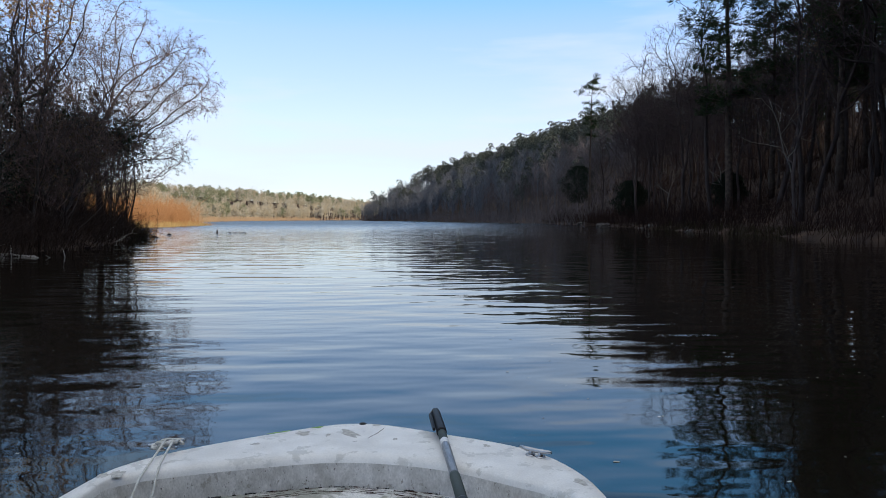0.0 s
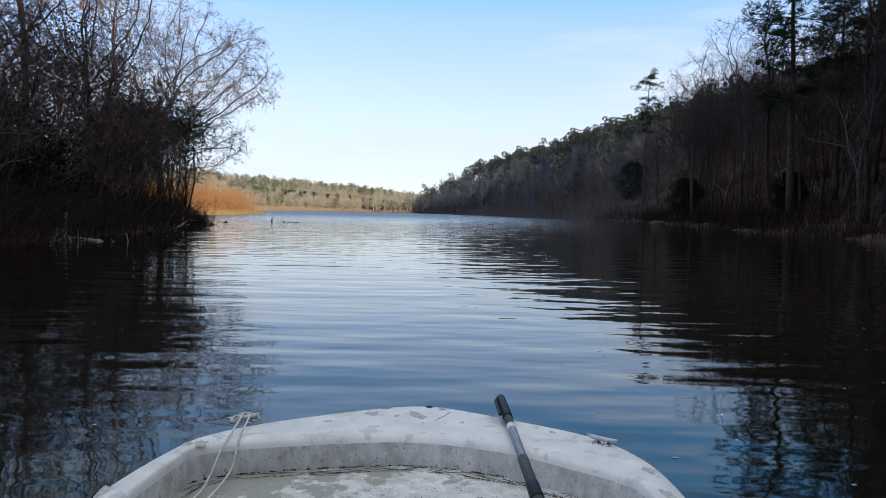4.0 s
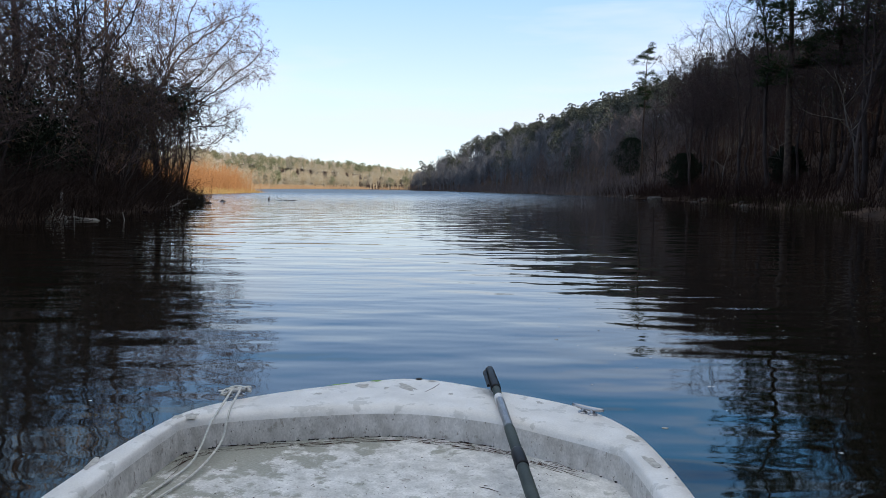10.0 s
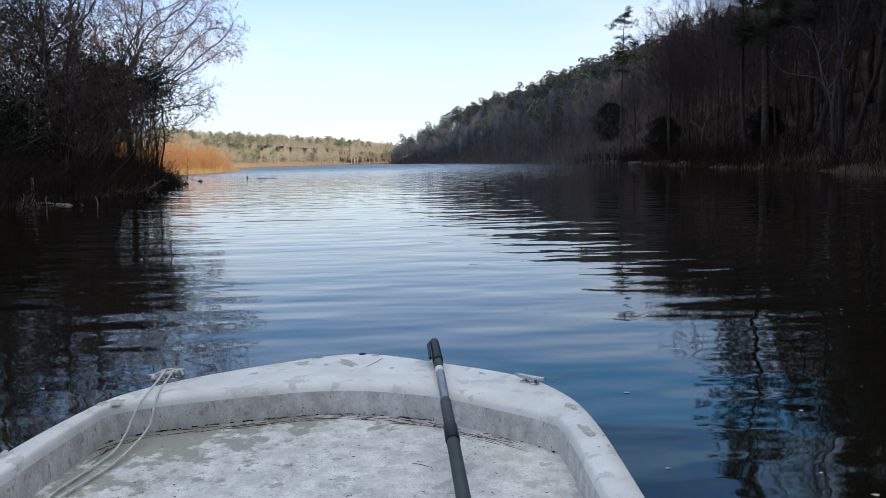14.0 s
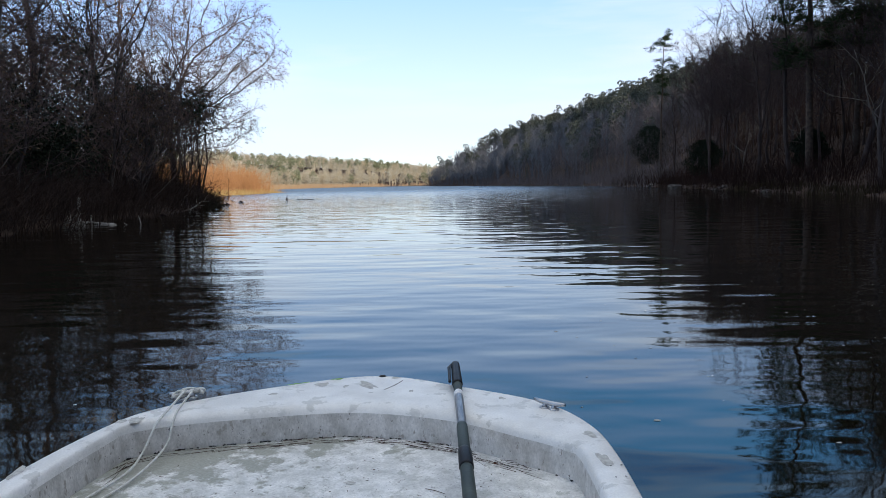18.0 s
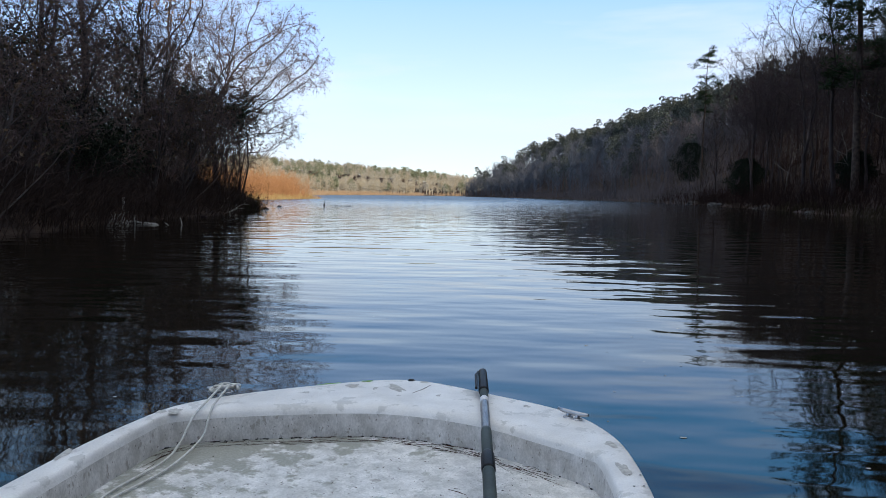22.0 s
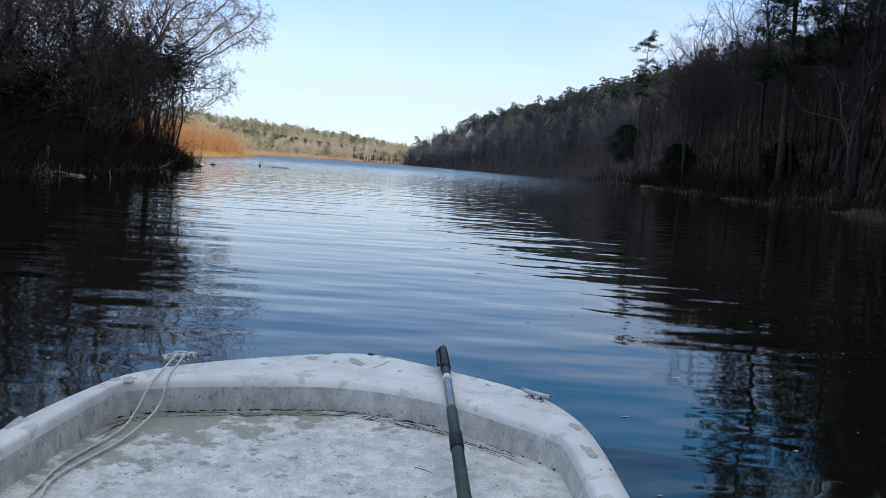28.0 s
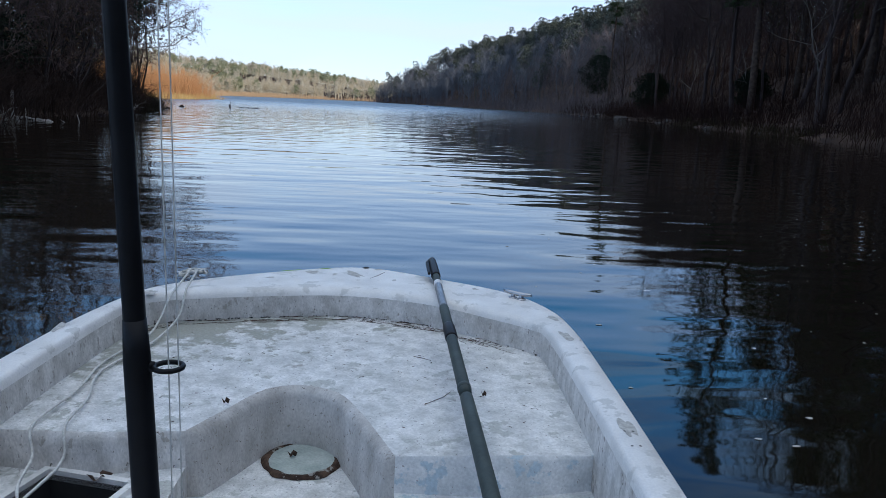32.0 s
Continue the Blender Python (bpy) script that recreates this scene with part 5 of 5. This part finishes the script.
    for k in range(48):
        a = 2 * math.pi * k / 48
        n1 = noise.noise((math.cos(a) * 2, math.sin(a) * 2, 4.0))
        for r, z in ((0.079 + 0.012 * n1 + 0.006 * math.sin(a), WELL_Z + 0.001), (0.074 + 0.008 * n1 + 0.003 * math.sin(a), WELL_Z + 0.006), (0.067, WELL_Z + 0.009), (0.062 - 0.008 * n1, WELL_Z + 0.0075)):
            b.v.append((-0.265 + r * math.cos(a), 1.118 + r * math.sin(a), z))
    for k in range(48):
        n = (k + 1) % 48
        for q in range(3):
            b.f.append((k * 4 + q, n * 4 + q, n * 4 + q + 1, k * 4 + q + 1))
    part("plate_ring", b, M_RUST, plate, "rust-stained ring", True)

    # mooring cleats
    def cleat(x, y, rz):
        b = Build()
        for s in (-1, 1):
            b.tube([Vector((s * 0.013, 0, 0)), Vector((s * 0.012, 0, 0.006)), Vector((s * 0.011, 0, 0.013))], [0.0075, 0.0055, 0.0055], 8)
            b.tube([Vector((s * 0.013, 0, 0)), Vector((s * 0.013, 0, 0.003))], [0.012, 0.011], 10)
        pts = [Vector((-0.041, 0, 0.016)), Vector((-0.024, 0, 0.014)), Vector((0, 0, 0.013)), Vector((0.024, 0, 0.014)), Vector((0.041, 0, 0.016))]
        b.tube(pts, [0.0035, 0.0055, 0.006, 0.0055, 0.0035], 8)
        ob = part("cleat", b, M_STEEL, boat, "small grey metal mooring cleat", True)
        ob.matrix_world = Matrix.Translation((x, y, 0.411)) @ Euler((0, 0, rz)).to_matrix().to_4x4()

    cleat(-0.645, 1.765, 0.42)
    cleat(0.222, 1.645, -0.70)

    # bare patches, algae and scars in the paint
    def patch(name, x, y, rx, ry, z, m, seed, rz=0.0, label=""):
        b = Build()
        b.v.append((0, 0, 0.0004))
        n = 18
        for k in range(n):
            a = 2 * math.pi * k / n
            r = 1 + 0.75 * noise.noise((math.cos(a) * 1.7, math.sin(a) * 1.7, seed * 1.3))
            b.v.append((rx * r * math.cos(a), ry * r * math.sin(a), 0.0002))
        for k in range(n):
            b.f.append((0, 1 + k, 1 + (k + 1) % n))
        ob = part(name, b, m, boat, label)
        ob.matrix_world = Matrix.Translation((x, y, z)) @ Euler((0, 0, rz)).to_matrix().to_4x4()

    for k, (x, y, rx, ry, rz) in enumerate([(-0.214, 1.862, 0.020, 0.040, 0.5), (-0.335, 1.87, 0.022, 0.020, 0), (-0.70, 1.60, 0.014, 0.022, 0.3), (-0.73, 1.59, 0.012, 0.02, 0), (-0.79, 1.30, 0.01, 0.035, 0.1), (0.28, 1.47, 0.012, 0.022, 0.4), (0.283, 1.33, 0.014, 0.035, 0.1), (0.276, 0.86, 0.012, 0.04, 0), (-0.27, 1.85, 0.008, 0.014, 0), (-0.15, 1.93, 0.012, 0.008, 0.2), (-0.10, 1.80, 0.007, 0.010, 0), (-0.44, 1.79, 0.012, 0.008, 0.4), (-0.20, 1.79, 0.006, 0.006, 0), (0.12, 1.73, 0.008, 0.012, 0.3)]):
        patch("bare_patch", x, y, rx * 0.9, ry * 0.9, 0.4120, M_CHIP, k, rz)
    for k, (x, y, rx, ry) in enumerate([(-0.20, 1.42, 0.012, 0.008), (-0.30, 1.31, 0.014, 0.008), (0.03, 1.25, 0.014, 0.008)]):
        patch("bare_patch", x, y, rx, ry, DECK_Z + 0.0005, M_CHIP, 20 + k)
    patch("algae_stain", -0.30, 1.925, 0.015, 0.007, 0.4115, M_MOSS, 41, 0.35, "bright green algae stain")
    patch("algae_stain", -0.40, 1.888, 0.030, 0.005, 0.4105, M_MOSS, 42, 0.45, "bright green algae stain")
    for x0, y0, x1, y1 in ((-0.168, 1.815, -0.128, 1.90),):
        b = Build()
        b.tube([Vector((x0, y0, 0.412)), Vector(((x0 + x1) / 2 + 0.004, (y0 + y1) / 2, 0.4122)), Vector((x1, y1, 0.412))], [0.0006, 0.0009, 0.0005], 4)
        part("crack", b, M_RUST, boat, "fine crack in the paint")
    # flat discs; the dark inside the screw holes is painted on
    for x, y in ((0.269, 0.849), (0.282, 0.849), (0.265, 0.798), (0.278, 0.798), (0.288, 1.301), (0.308, 1.303), (0.286, 1.248), (0.304, 1.251)):
        b = disc(x, y, 0.0022, 0.4126, 10)
        part("screw_hole", b, M_DARK, boat)
    # black mould creeping along the lip and the foot of the footwell wall
    for k0, k1, h, inset in ((15, 33, WELL_Z + 0.002, -0.023),):
        line = []
        for k in range(k0 * 4, k1 * 4 + 1):
            s = min(k / 4, len(notch) - 1.001)
            j = int(s)
            p = Vector((notch[j].x, notch[j].y)).lerp(Vector((notch[j + 1].x, notch[j + 1].y)), s - j)
            out = (p - Vector((-0.265, 1.03))).normalized()
            p = p + out * (inset + 0.003 * noise.noise((s * 1.3, 2.0, h)))
            line.append(Vector((p.x, p.y, h)))
        b = Build()
        b.tube(line, [max(0.0002, 0.0009 + 0.0022 * noise.noise((j * 0.45, 5.0, h * 9))) for j in range(len(line))], 5)
        part("mould_line", b, M_DARK, boat, "black mould along the edge of the footwell")
    # a low stub whose black colour stands in for the dark of a hole
    b = Build()
    b.tube([Vector((-0.185, 1.948, 0.411)), Vector((-0.185, 1.948, 0.4132))], [0.010, 0.008], 10)
    part("bow_hole", b, M_DARK, boat, "small dark hole at the bow")
    return boat


build_boat()


def boat_contents():
    # extension pole resting across the bow
    pole = thing("extension_pole", "grey-green telescopic pole resting across the bow of the boat", "pole")
    top, low = Vector((0.010, 1.945, 0.441)), Vector((0.054, 0.50, 0.352))

    def along(t):
        return top.lerp(low, t)

    def tube_part(name, t0, t1, r0, r1, m, label="", sides=16, parent=pole):
        b = Build()
        b.tube([along(t0), along(t0 + (t1 - t0) * 0.06), along(t1 - (t1 - t0) * 0.06), along(t1)], [r0 * 0.79, r0 * 0.85, r1 * 0.85, r1 * 0.79], sides)
        return part(name, b, m, parent, label, True)

    cap = tube_part("cap", 0.0, 0.115, 0.0135, 0.0155, M_BLACK, "black rounded end cap")
    b = Build()
    side = Vector((-0.016, 0, 0.004))
    b.tube([along(0.005) + side * 0.6, along(0.03) + side * 1.1, along(0.105) + side * 1.15], [0.004, 0.005, 0.004], 6)
    part("clip", b, M_BLACK, cap, "black clip along the cap")
    tube_part("tube", 0.11, 0.155, 0.0125, 0.0125, M_GREEN_POLE)
    tube_part("band", 0.152, 0.170, 0.0128, 0.0128, M_WHITE, "small white label band")
    tube_part("tube", 0.168, 0.295, 0.0122, 0.0122, M_SILVER, "silver middle section")
    tube_part("tube", 0.292, 0.39, 0.0138, 0.0138, M_GREEN_POLE, "grey-green section")
    tube_part("collar", 0.380, 0.432, 0.0160, 0.0165, M_BLACK, "black locking collar")
    tube_part("tube", 0.428, 0.62, 0.0145, 0.0145, M_GREEN_POLE)
    tube_part("collar", 0.598, 0.608, 0.0155, 0.0155, M_GREEN_POLE)
    tube_part("tube", 0.628, 1.72, 0.0150, 0.0150, M_GREEN_POLE)

    # mooring rope tied to the cleat and trailing over the deck
    rope = Build()
    for ctrl in (
        [(-0.65, 1.77, 0.432), (-0.648, 1.70, 0.424), (-0.645, 1.62, 0.418), (-0.648, 1.575, 0.405), (-0.66, 1.53, 0.36), (-0.668, 1.46, 0.342), (-0.70, 1.29, 0.341), (-0.69, 1.14, 0.341), (-0.70, 0.99, 0.340), (-0.685, 0.95, 0.30), (-0.665, 0.86, 0.295), (-0.62, 0.78, 0.27), (-0.60, 0.70, 0.20)],
        [(-0.63, 1.765, 0.432), (-0.626, 1.70, 0.425), (-0.622, 1.635, 0.418), (-0.620, 1.60, 0.40), (-0.624, 1.56, 0.36), (-0.642, 1.42, 0.342), (-0.685, 1.24, 0.341), (-0.655, 1.10, 0.341), (-0.645, 0.985, 0.342), (-0.635, 0.95, 0.30), (-0.64, 0.87, 0.292), (-0.66, 0.70, 0.292)],
    ):
        pts = catmull(ctrl, 6)
        rope.tube(pts, [0.0027] * len(pts), 6)
    coil = [Vector((-0.640 + (0.030 + 0.006 * math.sin(a * 0.7)) * math.cos(a), 1.766 + 0.014 * math.sin(a * 1.9) + 0.014 * math.cos(a), 0.417 + 0.006 * (1 + math.sin(a * 1.3)) + 0.0003 * a)) for a in [0.3 * k for k in range(52)]]
    rope.tube(coil, [0.0031] * len(coil), 6)
    tagged(part("mooring_rope", rope, M_ROPE, smooth=True), "thin white rope tied to the cleat, trailing over the deck", "rope")

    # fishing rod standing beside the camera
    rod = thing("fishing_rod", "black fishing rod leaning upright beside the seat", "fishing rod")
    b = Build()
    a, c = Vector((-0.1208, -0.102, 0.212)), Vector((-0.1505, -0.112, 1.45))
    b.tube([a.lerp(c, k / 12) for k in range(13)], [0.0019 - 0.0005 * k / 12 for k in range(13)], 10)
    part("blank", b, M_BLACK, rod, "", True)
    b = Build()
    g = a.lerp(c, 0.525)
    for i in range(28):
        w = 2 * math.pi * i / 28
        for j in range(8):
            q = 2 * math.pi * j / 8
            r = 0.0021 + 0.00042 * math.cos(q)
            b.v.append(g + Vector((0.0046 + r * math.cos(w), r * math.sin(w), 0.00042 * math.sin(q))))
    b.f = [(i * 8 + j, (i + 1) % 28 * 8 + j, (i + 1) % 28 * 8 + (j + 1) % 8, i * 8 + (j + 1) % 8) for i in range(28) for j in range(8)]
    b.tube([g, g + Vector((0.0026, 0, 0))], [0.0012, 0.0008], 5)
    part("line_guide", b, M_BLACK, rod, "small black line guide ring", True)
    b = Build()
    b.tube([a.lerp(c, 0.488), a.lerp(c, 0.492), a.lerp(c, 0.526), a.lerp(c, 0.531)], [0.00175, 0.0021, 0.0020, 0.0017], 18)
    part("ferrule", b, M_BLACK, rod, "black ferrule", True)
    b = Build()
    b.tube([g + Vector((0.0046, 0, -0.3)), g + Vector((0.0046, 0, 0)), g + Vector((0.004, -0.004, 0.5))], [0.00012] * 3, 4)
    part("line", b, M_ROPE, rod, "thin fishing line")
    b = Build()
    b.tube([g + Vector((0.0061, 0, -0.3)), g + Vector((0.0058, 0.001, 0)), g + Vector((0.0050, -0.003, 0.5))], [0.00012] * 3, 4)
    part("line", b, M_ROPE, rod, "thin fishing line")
    for ctrl in ([(-0.033, 1.115), (0.005, 1.153), (0.022, 1.183)], [(-0.05, 1.385), (-0.03, 1.375), (-0.012, 1.36)]):
        b = Build()
        line = [Vector((x, y, DECK_Z + 0.0022)) for x, y in ctrl]
        b.tube(line, [0.0006, 0.0008, 0.0004], 5)
        tagged(part("twig", b, M_LITTER), "small dark curved twig lying on the deck", "twig", "twigs on the deck")

    # pine needles and bits of dead leaf in the corners
    rng = random.Random(17)
    rim = [o.lerp(i, 1.0) for o, i in zip(outer, inner)]
    front = [p for p in rim if p.y > 1.32]
    bow = [p for p in rim if p.y > 1.47]
    mid = Vector((-0.25, 1.2, DECK_Z))

    def on_foot(u, inset, z):
        """A place along the foot of the bow wall: u from 0 to 1, moved in over the deck."""
        s = u * (len(front) - 1.001)
        k = int(s)
        p = front[k].lerp(front[k + 1], s - k)
        q = Vector((p.x, p.y, DECK_Z))
        q += (mid - q).normalized() * inset
        q.z = DECK_Z + z
        return q

    # black crumbs of dirt lodged in the corner
    for _ in range(46):
        u = rng.choice((rng.uniform(0.03, 0.97), rng.gauss(0.48, 0.07), rng.uniform(0.1, 0.3)))
        length = rng.uniform(0.002, 0.009) * (2.2 if rng.random() < 0.2 else 1)
        du = length / 1.3
        b = Build()
        line = [on_foot(min(max(u + du * j / 6, 0), 1), rng.uniform(0.003, 0.007), 0.0015) for j in range(7)]
        b.tube(line, [0.0013 * rng.uniform(0.3, 1.6) for _ in line], 5)
        tagged(part("dirt_crumb", b, M_DARK), "black crumb of dirt at the foot of the wall", "dirt", "dirt along the deck edge")
    b = Build()
    for _ in range(120):
        k = rng.randrange(len(bow) - 1)
        p = bow[k].lerp(bow[k + 1], rng.random())
        t = (bow[k + 1] - bow[k]).normalized()
        c = Vector((-0.25, 1.2))
        p = p + (c - p).normalized() * rng.uniform(0.01, 0.05)
        ang = rng.gauss(0, 0.16)
        d = Vector((t.x * math.cos(ang) - t.y * math.sin(ang), t.x * math.sin(ang) + t.y * math.cos(ang), 0))
        L = rng.uniform(0.03, 0.10) * rng.choice((-1, 1))
        q = Vector((p.x, p.y, DECK_Z + 0.003))
        b.spike(q, q + d * L + Vector((0, 0, 0.001)), 0.0007)
    for _ in range(130):
        q = Vector((rng.uniform(-0.6, 0.2), rng.uniform(1.0, 1.55), DECK_Z + 0.0012))
        if -0.46 < q.x < -0.08 and q.y < 1.25:
            continue
        d = Vector((rng.uniform(-1, 1), rng.uniform(-1, 1), 0)).normalized()
        b.spike(q, q + d * rng.uniform(0.003, 0.012), 0.0009)
    tagged(part("needle_litter", b, M_LITTER), "brown pine needles and crumbs of leaf on the deck", "litter", kind="stuff")
    for x, y, s in ((-0.573, 0.935, 0.016), (0.085, 1.16, 0.005), (-0.405, 1.10, 0.006), (-0.285, 1.125, 0.008)):
        b = Build()
        n = 9
        b.v.append((0, 0, 0.006))
        for k in range(n):
            w = 2 * math.pi * k / n
            r = s * (0.7 + 0.5 * (k % 2)) * (1.3 if k < 3 else 1)
            b.v.append((r * math.cos(w), r * 0.7 * math.sin(w), 0.002 + 0.006 * (k % 3)))
        for k in range(n):
            b.f.append((0, 1 + k, 1 + (k + 1) % n))
        ob = part("dead_leaf", b, M_RUST)
        z = WELL_Z + 0.006 if -0.35 < x < -0.2 else DECK_Z if y > 1.0 else SHELF_Z
        ob.matrix_world = Matrix.Translation((x, y, z))
        tagged(ob, "small curled dark dead leaf lying in the boat", "leaf", "dead leaves in the boat")


boat_contents()
